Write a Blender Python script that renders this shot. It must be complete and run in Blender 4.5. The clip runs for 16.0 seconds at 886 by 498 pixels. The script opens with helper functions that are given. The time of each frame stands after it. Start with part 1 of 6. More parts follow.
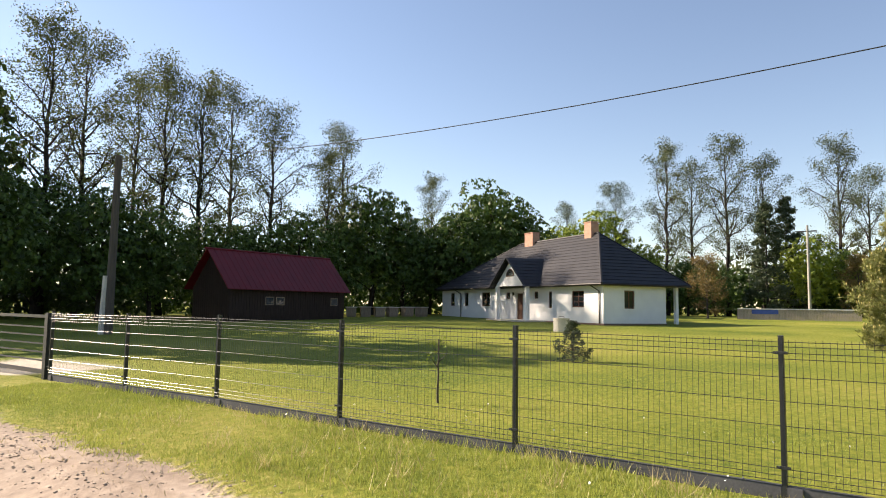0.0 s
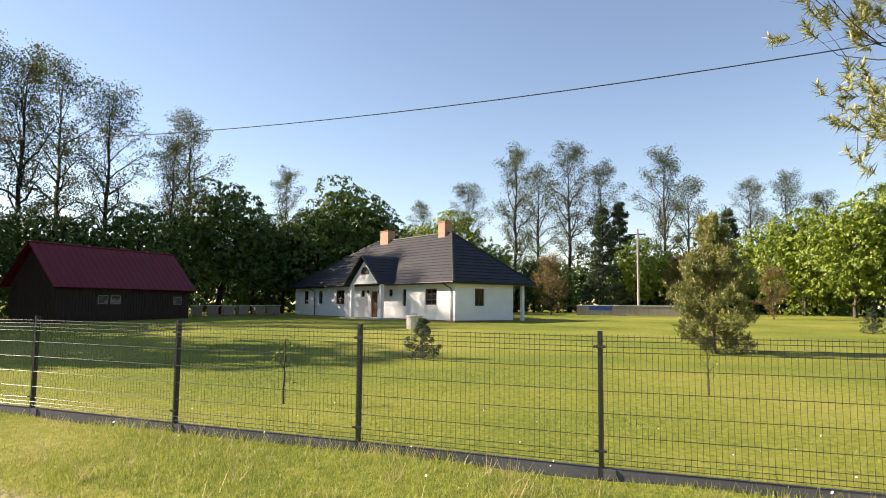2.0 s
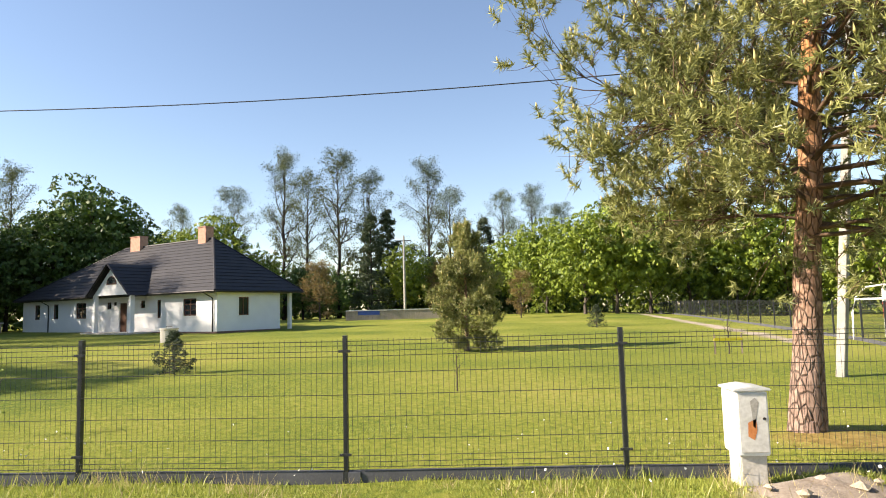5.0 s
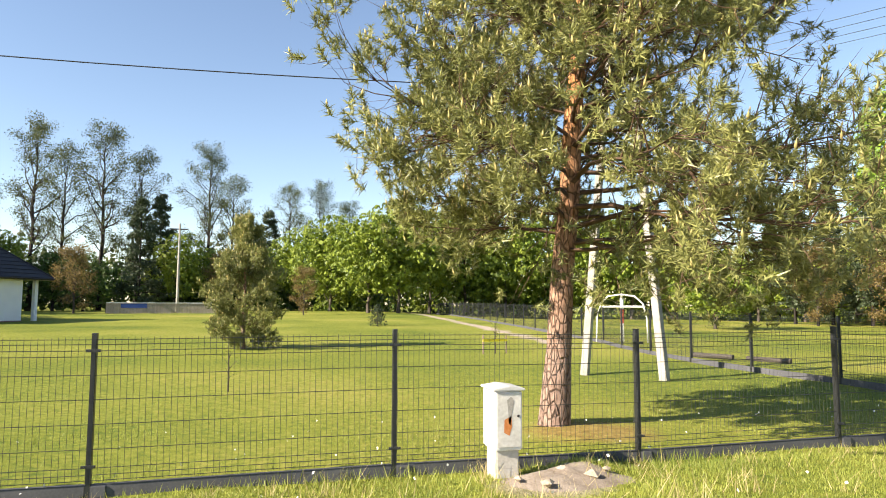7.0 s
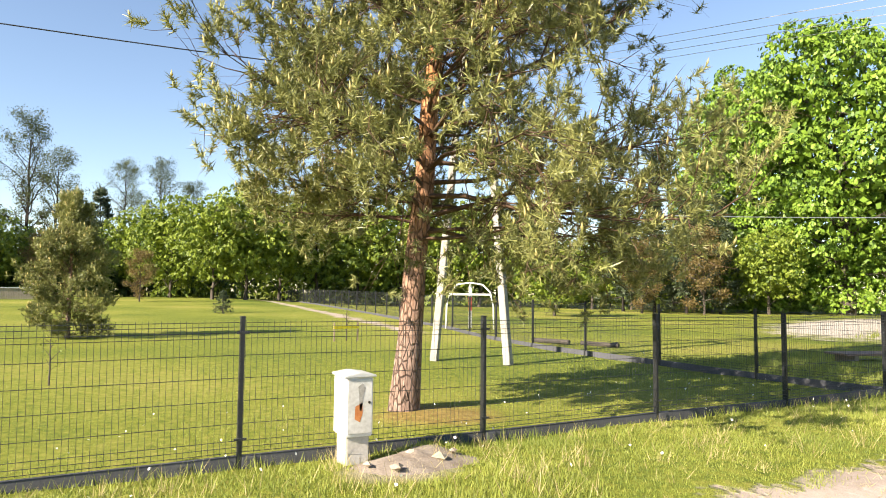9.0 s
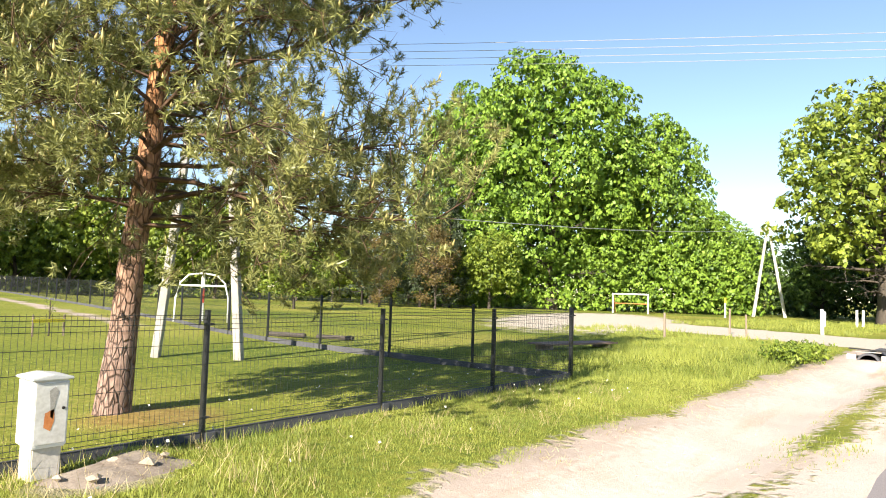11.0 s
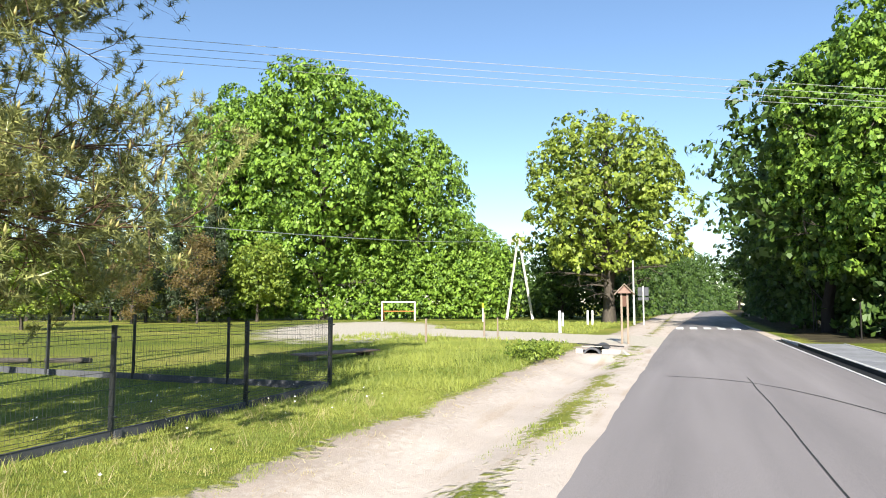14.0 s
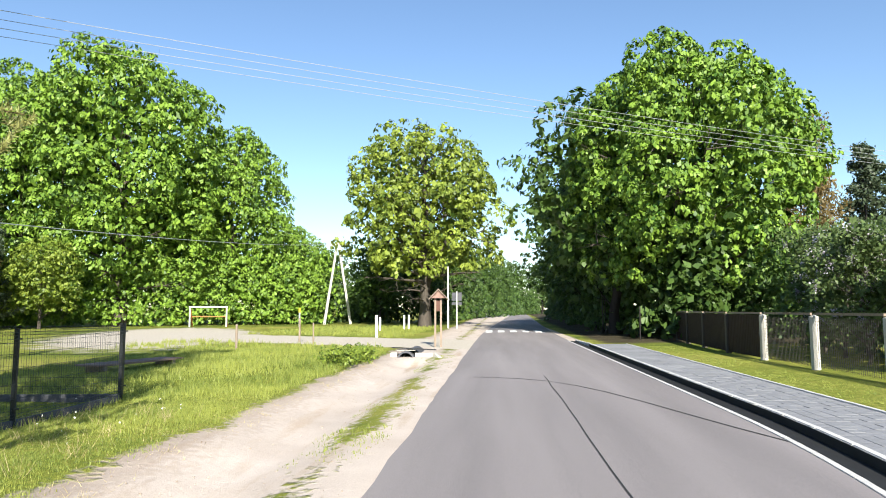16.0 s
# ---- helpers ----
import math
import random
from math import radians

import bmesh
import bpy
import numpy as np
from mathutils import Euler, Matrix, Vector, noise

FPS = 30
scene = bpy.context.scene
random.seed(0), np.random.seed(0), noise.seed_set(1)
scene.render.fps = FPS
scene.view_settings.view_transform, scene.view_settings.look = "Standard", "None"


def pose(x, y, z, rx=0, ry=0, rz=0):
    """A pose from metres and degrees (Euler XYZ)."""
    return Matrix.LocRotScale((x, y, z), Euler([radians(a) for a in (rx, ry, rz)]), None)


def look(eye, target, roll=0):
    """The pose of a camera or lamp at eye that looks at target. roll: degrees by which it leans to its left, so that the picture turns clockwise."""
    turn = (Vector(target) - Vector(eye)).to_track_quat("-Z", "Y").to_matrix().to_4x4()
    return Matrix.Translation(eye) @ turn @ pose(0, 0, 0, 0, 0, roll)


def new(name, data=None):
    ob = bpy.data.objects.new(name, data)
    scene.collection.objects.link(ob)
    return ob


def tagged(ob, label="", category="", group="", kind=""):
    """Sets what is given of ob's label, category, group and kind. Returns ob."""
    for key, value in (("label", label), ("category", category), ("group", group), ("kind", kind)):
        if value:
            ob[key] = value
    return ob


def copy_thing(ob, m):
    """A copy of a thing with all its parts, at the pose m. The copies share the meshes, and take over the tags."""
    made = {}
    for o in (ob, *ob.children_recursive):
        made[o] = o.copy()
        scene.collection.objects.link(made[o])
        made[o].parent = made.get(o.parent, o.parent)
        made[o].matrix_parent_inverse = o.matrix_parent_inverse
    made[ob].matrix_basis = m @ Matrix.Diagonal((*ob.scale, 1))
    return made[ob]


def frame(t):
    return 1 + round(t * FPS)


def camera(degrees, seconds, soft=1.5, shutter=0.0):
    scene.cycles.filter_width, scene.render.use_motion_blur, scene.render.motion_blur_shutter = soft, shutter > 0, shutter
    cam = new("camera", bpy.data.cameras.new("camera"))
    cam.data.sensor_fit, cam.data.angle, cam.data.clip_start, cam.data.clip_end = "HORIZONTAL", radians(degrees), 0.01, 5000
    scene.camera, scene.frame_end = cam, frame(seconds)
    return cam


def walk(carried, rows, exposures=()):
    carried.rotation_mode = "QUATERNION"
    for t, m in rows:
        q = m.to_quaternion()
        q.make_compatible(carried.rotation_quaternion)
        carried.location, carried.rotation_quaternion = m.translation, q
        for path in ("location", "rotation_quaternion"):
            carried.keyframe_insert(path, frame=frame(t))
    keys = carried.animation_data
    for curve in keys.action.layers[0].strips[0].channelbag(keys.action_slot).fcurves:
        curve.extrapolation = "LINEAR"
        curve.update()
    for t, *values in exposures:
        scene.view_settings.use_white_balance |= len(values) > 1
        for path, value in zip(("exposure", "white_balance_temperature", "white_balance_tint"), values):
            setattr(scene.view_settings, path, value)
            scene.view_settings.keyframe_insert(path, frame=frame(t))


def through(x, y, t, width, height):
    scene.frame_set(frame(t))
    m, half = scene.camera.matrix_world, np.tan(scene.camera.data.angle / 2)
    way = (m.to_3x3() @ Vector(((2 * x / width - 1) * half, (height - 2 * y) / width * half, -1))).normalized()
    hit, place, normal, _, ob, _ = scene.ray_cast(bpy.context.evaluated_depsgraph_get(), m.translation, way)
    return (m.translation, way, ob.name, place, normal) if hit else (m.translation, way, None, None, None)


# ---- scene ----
cam = camera(67.9, 16.0, 1.0)
PATH = [
    (0, (-0.297, 0.19, 1.539), (-1.45, 1.815, 1.712), 0.8),
    (0.5, (-0.257, 0.177, 1.542), (-1.337, 1.852, 1.707), 1.1),
    (1, (-0.219, 0.143, 1.551), (-1.187, 1.883, 1.739), 0.6),
    (1.5, (-0.194, 0.163, 1.553), (-1.064, 1.954, 1.739), 0.8),
    (2, (-0.161, 0.184, 1.553), (-0.936, 2.02, 1.724), 0.5),
    (2.5, (-0.134, 0.221, 1.55), (-0.8, 2.098, 1.733), 0.2),
    (3, (-0.093, 0.217, 1.557), (-0.621, 2.138, 1.734), 0.1),
    (3.2, (-0.065, 0.206, 1.557), (-0.561, 2.136, 1.729), 0.2),
    (5.3, (0.097, 0.282, 1.548), (0.089, 2.274, 1.728), -0.9),
    (5.5, (0.119, 0.31, 1.55), (0.185, 2.301, 1.722), -0.3),
    (6, (0.154, 0.328, 1.552), (0.415, 2.305, 1.705), -0.4),
    (6.5, (0.139, 0.331, 1.569), (0.516, 2.288, 1.734), -0.2),
    (7, (0.127, 0.301, 1.575), (0.655, 2.222, 1.745), 0.2),
    (7.5, (0.12, 0.308, 1.566), (0.71, 2.211, 1.74), 0.4),
    (8, (0.108, 0.321, 1.564), (0.768, 2.201, 1.733), 0.4),
    (8.5, (0.109, 0.309, 1.562), (0.905, 2.137, 1.722), 0.4),
    (9, (0.115, 0.309, 1.571), (1.056, 2.068, 1.706), 0.6),
    (9.5, (0.147, 0.257, 1.577), (1.268, 1.91, 1.684), 0.2),
    (10, (0.197, 0.263, 1.575), (1.48, 1.793, 1.689), 0.9),
    (10.2, (0.197, 0.315, 1.601), (1.541, 1.792, 1.717), 1.4),
    (12.3, (0.274, 0.03, 1.591), (1.989, 1.046, 1.755), 0.5),
    (12.5, (0.309, 0.082, 1.585), (2.043, 1.062, 1.757), 0.6),
    (13, (0.312, 0.034, 1.586), (2.099, 0.917, 1.758), 0.3),
    (13.5, (0.332, 0.008, 1.597), (2.17, 0.778, 1.767), 0.1),
    (14, (0.355, -0.006, 1.592), (2.225, 0.682, 1.761), 0.0),
    (14.5, (0.358, -0.037, 1.595), (2.256, 0.574, 1.754), -0.6),
    (15, (0.408, -0.066, 1.595), (2.337, 0.439, 1.757), -0.3),
    (15.5, (0.409, -0.114, 1.595), (2.372, 0.231, 1.764), -0.1),
    (16, (0.435, -0.101, 1.584), (2.42, 0.059, 1.767), -0.1),
]
walk(cam, [(t, look(eye, target, roll)) for t, eye, target, roll in PATH],
     [(0, 1.1, 7500, 18), (3, 1.12, 7300, 18), (6, 1.28, 7100, 15), (10, 1.32, 7000, 14), (12.5, 1.06, 6300, 10), (16, 1.0, 6200, 9)])

# ---- light ----
SUN_AZ, SUN_EL = radians(258), radians(30)     # compass style: from +y clockwise
world = bpy.data.worlds.new("sky")
scene.world = world
world.use_nodes = True
wn = world.node_tree.nodes
sky = wn.new("ShaderNodeTexSky")
sky.sky_type = "NISHITA"
sky.sun_disc = False
sky.sun_elevation, sky.sun_rotation = SUN_EL, SUN_AZ
sky.air_density, sky.dust_density, sky.ozone_density = 1.0, 0.15, 2.2
wn["Background"].inputs[1].default_value = 0.098
world.node_tree.links.new(sky.outputs[0], wn["Background"].inputs[0])
sun = new("sun", bpy.data.lights.new("sun", "SUN"))
sun.data.energy, sun.data.angle, sun.data.color = 5.7, radians(0.55), (1.0, 0.93, 0.80)
SUN_DIR = Vector((math.sin(SUN_AZ) * math.cos(SUN_EL), math.cos(SUN_AZ) * math.cos(SUN_EL), math.sin(SUN_EL)))
sun.matrix_world = look(SUN_DIR * 60, (0, 0, 0))


# ---- materials ----
def ramp_stops(node, stops):
    els = node.color_ramp.elements
    while len(els) < len(stops):
        els.new(0.5)
    for e, (p, c) in zip(els, stops):
        e.position, e.color = p, (*c, 1)


def base_material(name, rough=0.7, metal=0.0):
    m = bpy.data.materials.new(name)
    m.use_nodes = True
    b = m.node_tree.nodes["Principled BSDF"]
    b.inputs["Roughness"].default_value, b.inputs["Metallic"].default_value = rough, metal
    b.inputs["Specular IOR Level"].default_value = 0.35
    return m, m.node_tree.nodes, m.node_tree.links, b


def surface(name, dark, light, scale=6.0, fine=60.0, rough=0.7, metal=0.0, bump=0.2, stretch=(1, 1, 1), distance=0.01, island=0.0, gen="Object"):
    """Two-scale mottled surface with relief."""
    m, n, l, b = base_material(name, rough, metal)
    tc, mp = n.new("ShaderNodeTexCoord"), n.new("ShaderNodeMapping")
    mp.inputs["Scale"].default_value = stretch
    l.new(tc.outputs[gen], mp.inputs[0])
    n1, n2 = n.new("ShaderNodeTexNoise"), n.new("ShaderNodeTexNoise")
    for k, sc, de in ((n1, scale, 5), (n2, fine, 3)):
        k.inputs["Scale"].default_value, k.inputs["Detail"].default_value = sc, de
        l.new(mp.outputs[0], k.inputs["Vector"])
    mx = n.new("ShaderNodeMath")
    mx.operation = "MULTIPLY_ADD"
    l.new(n2.outputs[0], mx.inputs[0])
    mx.inputs[1].default_value = 0.45
    ad = n.new("ShaderNodeMath")
    ad.operation = "MULTIPLY"
    l.new(n1.outputs[0], ad.inputs[0])
    ad.inputs[1].default_value = 0.6
    l.new(ad.outputs[0], mx.inputs[2])
    last = mx
    if island:
        oi, ge = n.new("ShaderNodeObjectInfo"), n.new("ShaderNodeNewGeometry")
        sm, sc = n.new("ShaderNodeMath"), n.new("ShaderNodeMath")
        sm.operation = "ADD"
        l.new(oi.outputs["Random"], sm.inputs[0])
        l.new(ge.outputs["Random Per Island"], sm.inputs[1])
        sc.operation = "MULTIPLY_ADD"
        l.new(sm.outputs[0], sc.inputs[0])
        sc.inputs[1].default_value = island
        l.new(mx.outputs[0], sc.inputs[2])
        s2 = n.new("ShaderNodeMath")
        s2.operation = "SUBTRACT"
        l.new(sc.outputs[0], s2.inputs[0])
        s2.inputs[1].default_value = island
        last = s2
    rp = n.new("ShaderNodeValToRGB")
    ramp_stops(rp, [(0.3, dark), (0.75, light)])
    l.new(last.outputs[0], rp.inputs[0])
    l.new(rp.outputs[0], b.inputs["Base Color"])
    if bump:
        bp = n.new("ShaderNodeBump")
        bp.inputs["Strength"].default_value, bp.inputs["Distance"].default_value = bump, distance
        l.new(mx.outputs[0], bp.inputs["Height"])
        l.new(bp.outputs[0], b.inputs["Normal"])
    return m


def leaf_material(name, dark, light, through=0.45, rough=0.5):
    """Leaves that vary from clump to clump and let some light through."""
    m, n, l, b = base_material(name, rough)
    ge, tc, nz, oi = n.new("ShaderNodeNewGeometry"), n.new("ShaderNodeTexCoord"), n.new("ShaderNodeTexNoise"), n.new("ShaderNodeObjectInfo")
    nz.inputs["Scale"].default_value = 0.55
    l.new(tc.outputs["Object"], nz.inputs["Vector"])
    a = n.new("ShaderNodeMath")
    a.operation = "MULTIPLY_ADD"
    l.new(ge.outputs["Random Per Island"], a.inputs[0])
    a.inputs[1].default_value = 0.45
    l.new(nz.outputs[0], a.inputs[2])
    c = n.new("ShaderNodeMath")
    c.operation = "MULTIPLY_ADD"
    l.new(oi.outputs["Random"], c.inputs[0])
    c.inputs[1].default_value = 0.15
    l.new(a.outputs[0], c.inputs[2])
    rp = n.new("ShaderNodeValToRGB")
    ramp_stops(rp, [(0.4, dark), (1.0, light)])
    l.new(c.outputs[0], rp.inputs[0])
    l.new(rp.outputs[0], b.inputs["Base Color"])
    tr, mix = n.new("ShaderNodeBsdfTranslucent"), n.new("ShaderNodeMixShader")
    l.new(rp.outputs[0], tr.inputs[0])
    mix.inputs[0].default_value = through
    l.new(b.outputs[0], mix.inputs[1])
    l.new(tr.outputs[0], mix.inputs[2])
    l.new(mix.outputs[0], n["Material Output"].inputs[0])
    return m


def glass_material(name):
    m, n, l, b = base_material(name, 0.04)
    b.inputs["Base Color"].default_value = (0.02, 0.025, 0.03, 1)
    b.inputs["Specular IOR Level"].default_value = 0.6
    return m


def ground_material():
    """Lawn, worn sandy strip and gravel lot in one sheet, with ragged edges."""
    m, n, l, b = base_material("turf_and_sand", 0.9)
    b.inputs["Specular IOR Level"].default_value = 0.1
    ge, sp = n.new("ShaderNodeNewGeometry"), n.new("ShaderNodeSeparateXYZ")
    l.new(ge.outputs["Position"], sp.inputs[0])

    def op(kind, a, c=None, d=None, clamp=False):
        k = n.new("ShaderNodeMath")
        k.operation, k.use_clamp = kind, clamp
        for i, v in enumerate((a, c, d)):
            if v is None:
                continue
            if isinstance(v, (int, float)):
                k.inputs[i].default_value = v
            else:
                l.new(v, k.inputs[i])
        return k.outputs[0]

    def noise_tex(scale, detail=4):
        k = n.new("ShaderNodeTexNoise")
        k.inputs["Scale"].default_value, k.inputs["Detail"].default_value = scale, detail
        l.new(ge.outputs["Position"], k.inputs["Vector"])
        return k.outputs[0]

    def ramp(fac, stops):
        k = n.new("ShaderNodeValToRGB")
        ramp_stops(k, stops)
        l.new(fac, k.inputs[0])
        return k.outputs[0]

    def mix(fac, a, c):
        k = n.new("ShaderNodeMix")
        k.data_type = "RGBA"
        l.new(fac, k.inputs[0])
        for i, v in ((6, a), (7, c)):
            l.new(v, k.inputs[i])
        return k.outputs[2]

    X, Y = sp.outputs[0], sp.outputs[1]
    big, mid, fine, grain = noise_tex(0.12), noise_tex(0.9), noise_tex(9), noise_tex(70)
    wig = op("ADD", op("MULTIPLY", op("SUBTRACT", mid, 0.5), 1.1), op("MULTIPLY", op("SUBTRACT", fine, 0.5), 0.7))
    tone = op("ADD", op("MULTIPLY", big, 0.5), op("ADD", op("MULTIPLY", fine, 0.35), op("MULTIPLY", grain, 0.25)))
    turf = ramp(tone, [(0.42, (0.078, 0.12, 0.020)), (0.55, (0.20, 0.222, 0.035)), (0.68, (0.33, 0.295, 0.078))])
    sand = ramp(op("ADD", op("MULTIPLY", mid, 0.5), op("MULTIPLY", grain, 0.5)), [(0.3, (0.40, 0.33, 0.275)), (0.7, (0.62, 0.54, 0.475))])
    st, sm = n.new("ShaderNodeTexNoise"), n.new("ShaderNodeMapping")
    sm.inputs["Scale"].default_value = (0.35, 2.6, 1)
    l.new(ge.outputs["Position"], sm.inputs[0])
    l.new(sm.outputs[0], st.inputs["Vector"])
    st.inputs["Scale"].default_value, st.inputs["Detail"].default_value = 1.0, 6
    worn = ramp(op("ADD", op("MULTIPLY", fine, 0.4), op("MULTIPLY", grain, 0.6)), [(0.35, (0.33, 0.24, 0.165)), (0.65, (0.50, 0.41, 0.32))])
    sand = mix(op("MULTIPLY", op("SUBTRACT", st.outputs[0], 0.54), 5.0, clamp=True), sand, worn)
    gravel = ramp(op("ADD", op("MULTIPLY", fine, 0.5), op("MULTIPLY", grain, 0.5)), [(0.3, (0.36, 0.31, 0.25)), (0.7, (0.58, 0.525, 0.44))])
    # sandy strip beside the road
    yw = op("ADD", Y, wig)
    lower = op("MULTIPLY", op("SUBTRACT", 3.95, yw), 5.0, clamp=True)
    tufts = op("MULTIPLY", op("SUBTRACT", op("ABSOLUTE", op("SUBTRACT", Y, 1.8)), op("ADD", op("MULTIPLY", op("SUBTRACT", mid, 0.55), 2.0), op("MULTIPLY", op("SUBTRACT", fine, 0.5), 1.3))), 3.5, clamp=True)
    right = op("MULTIPLY", op("SUBTRACT", Y, -4.6), 4.0, clamp=True)
    strip = op("MULTIPLY", op("MULTIPLY", lower, tufts), right)
    soil = ramp(op("ADD", op("MULTIPLY", mid, 0.5), op("MULTIPLY", fine, 0.5)), [(0.35, (0.15, 0.105, 0.075)), (0.65, (0.40, 0.31, 0.235))])
    lip = op("MULTIPLY", op("SUBTRACT", op("ADD", yw, op("MULTIPLY", fine, 0.9)), 3.55), 2.2, clamp=True)
    turned = op("MULTIPLY", op("SUBTRACT", -2.0, op("ADD", X, op("MULTIPLY", wig, 2.0))), 0.3, clamp=True)
    sand = mix(op("MAXIMUM", op("MULTIPLY", lip, 0.45), op("MULTIPLY", turned, 0.75)), sand, soil)
    # gravel lot and its way in
    ex = op("DIVIDE", op("SUBTRACT", X, 41.0), 17.0)
    ey = op("DIVIDE", op("SUBTRACT", op("SUBTRACT", Y, 21.0), op("MULTIPLY", op("SUBTRACT", X, 41.0), 0.35)), 6.5)
    rr = op("ADD", op("ADD", op("MULTIPLY", ex, ex), op("MULTIPLY", ey, ey)), op("MULTIPLY", wig, 1.3))
    lot = op("MULTIPLY", op("SUBTRACT", 1.0, rr), 3.0, clamp=True)
    way = op("MULTIPLY", op("SUBTRACT", 4.2, op("ABSOLUTE", op("ADD", op("SUBTRACT", op("SUBTRACT", X, 30.5), op("MULTIPLY", Y, 0.45)), wig))), 2.0, clamp=True)
    way = op("MULTIPLY", way, op("MULTIPLY", op("SUBTRACT", 17.0, Y), 1.0, clamp=True))
    way = op("MULTIPLY", way, op("MULTIPLY", op("SUBTRACT", Y, -0.5), 1.0, clamp=True))
    gate = op("MULTIPLY", op("SUBTRACT", 2.1, op("ABSOLUTE", op("ADD", op("ADD", X, 17.2), wig))), 2.0, clamp=True)
    gate = op("MULTIPLY", gate, op("MULTIPLY", op("SUBTRACT", 9.0, Y), 1.0, clamp=True))
    gate = op("MULTIPLY", gate, op("MULTIPLY", Y, 1.0, clamp=True))
    stones = op("MAXIMUM", op("MAXIMUM", lot, way), gate)
    # bare earth patches: by the meter cabinet, along the side fence
    px, py = op("SUBTRACT", X, 2.55), op("SUBTRACT", Y, 5.55)
    pr = op("ADD", op("ADD", op("MULTIPLY", op("MULTIPLY", px, px), 1.6), op("MULTIPLY", op("MULTIPLY", py, py), 3.0)), wig)
    patch = op("MULTIPLY", op("MULTIPLY", op("SUBTRACT", 0.6, pr), 3.0, clamp=True), op("ADD", 0.25, op("MULTIPLY", fine, 0.7)))
    qx = op("ABSOLUTE", op("SUBTRACT", op("SUBTRACT", X, 9.6), op("MULTIPLY", op("SUBTRACT", Y, 14.0), 0.12)))
    side = op("MULTIPLY", op("SUBTRACT", op("MULTIPLY", mid, 1.3), op("ADD", qx, 0.15)), 3.0, clamp=True)
    side = op("MULTIPLY", side, op("MULTIPLY", op("SUBTRACT", Y, 21.0), 0.5, clamp=True))
    nx, ny = op("SUBTRACT", X, 4.0), op("SUBTRACT", Y, 7.8)
    nr = op("ADD", op("ADD", op("MULTIPLY", nx, nx), op("MULTIPLY", op("MULTIPLY", ny, ny), 1.6)), op("MULTIPLY", wig, 1.5))
    litter = op("MULTIPLY", op("MULTIPLY", op("SUBTRACT", 1.0, nr), 1.2, clamp=True), 0.75)
    needles = ramp(fine, [(0.3, (0.22, 0.13, 0.05)), (0.7, (0.40, 0.26, 0.10))])
    # shade under the roadside trees, painted into the ground as near-black brown
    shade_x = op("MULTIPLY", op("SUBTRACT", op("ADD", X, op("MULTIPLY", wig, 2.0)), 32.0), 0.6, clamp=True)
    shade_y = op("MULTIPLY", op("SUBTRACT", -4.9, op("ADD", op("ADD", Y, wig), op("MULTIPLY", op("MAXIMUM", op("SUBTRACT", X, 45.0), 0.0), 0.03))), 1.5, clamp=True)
    tree_shade = ramp(op("ADD", op("MULTIPLY", mid, 0.5), op("MULTIPLY", fine, 0.5)), [(0.35, (0.035, 0.028, 0.018)), (0.65, (0.10, 0.085, 0.05))])
    col = mix(litter, turf, needles)
    col = mix(op("MULTIPLY", shade_x, shade_y), col, tree_shade)
    col = mix(op("MAXIMUM", strip, op("MAXIMUM", patch, side)), col, sand)
    col = mix(stones, col, gravel)
    l.new(col, b.inputs["Base Color"])
    bp = n.new("ShaderNodeBump")
    bp.inputs["Strength"].default_value, bp.inputs["Distance"].default_value = 0.9, 0.06
    bare = op("SUBTRACT", 1.0, op("MULTIPLY", op("MAXIMUM", strip, stones), 0.72))
    l.new(op("MULTIPLY", op("ADD", op("MULTIPLY", fine, 0.7), op("MULTIPLY", grain, 0.5)), bare), bp.inputs["Height"])
    l.new(bp.outputs[0], b.inputs["Normal"])
    return m


M_GROUND = ground_material()
M_ASPHALT = surface("asphalt", (0.15, 0.134, 0.132), (0.295, 0.262, 0.256), 0.6, 160, 0.8, stretch=(0.12, 1.8, 1), bump=0.35, distance=0.004)
M_LINE = surface("road_paint", (0.55, 0.55, 0.53), (0.75, 0.75, 0.72), 3, 60, 0.7)
M_PAVING = surface("grey_paving", (0.16, 0.16, 0.17), (0.31, 0.31, 0.32), 0.8, 30, 0.8, island=0.09)
M_KERB = surface("concrete_kerb", (0.42, 0.41, 0.39), (0.62, 0.60, 0.57), 3, 60, 0.85, island=0.1)
M_DARK = surface("dark_joint_and_shade", (0.02, 0.02, 0.02), (0.04, 0.04, 0.04), 4, 60, 0.9)
M_CONCRETE = surface("weathered_concrete", (0.36, 0.34, 0.30), (0.62, 0.59, 0.53), 2.2, 40, 0.85, bump=0.4)
M_PLINTH = surface("grey_plinth_concrete", (0.055, 0.056, 0.064), (0.11, 0.112, 0.122), 2, 50, 0.85, bump=0.3)
M_FENCE = surface("graphite_coated_steel", (0.028, 0.031, 0.034), (0.05, 0.053, 0.057), 8, 90, 0.38, 0.2, bump=0.05)
M_WIRE = surface("coated_fence_wire", (0.03, 0.034, 0.036), (0.05, 0.054, 0.055), 8, 90, 0.3, 0.3, bump=0.0)
M_PLASTER = surface("white_plaster", (0.74, 0.74, 0.74), (0.84, 0.84, 0.83), 1.2, 45, 0.85, bump=0.15)
M_ROOF = surface("anthracite_roof_tiles", (0.013, 0.013, 0.016), (0.032, 0.03, 0.033), 2.5, 40, 0.6, bump=0.25, island=0.15)
M_BRICK = surface("orange_chimney_brick", (0.34, 0.17, 0.115), (0.52, 0.31, 0.23), 5, 60, 0.85, bump=0.4)
M_BROWN = surface("brown_window_wood", (0.07, 0.03, 0.018), (0.13, 0.055, 0.03), 5, 60, 0.5, stretch=(1, 1, 6))
M_GLASS = glass_material("window_glass")
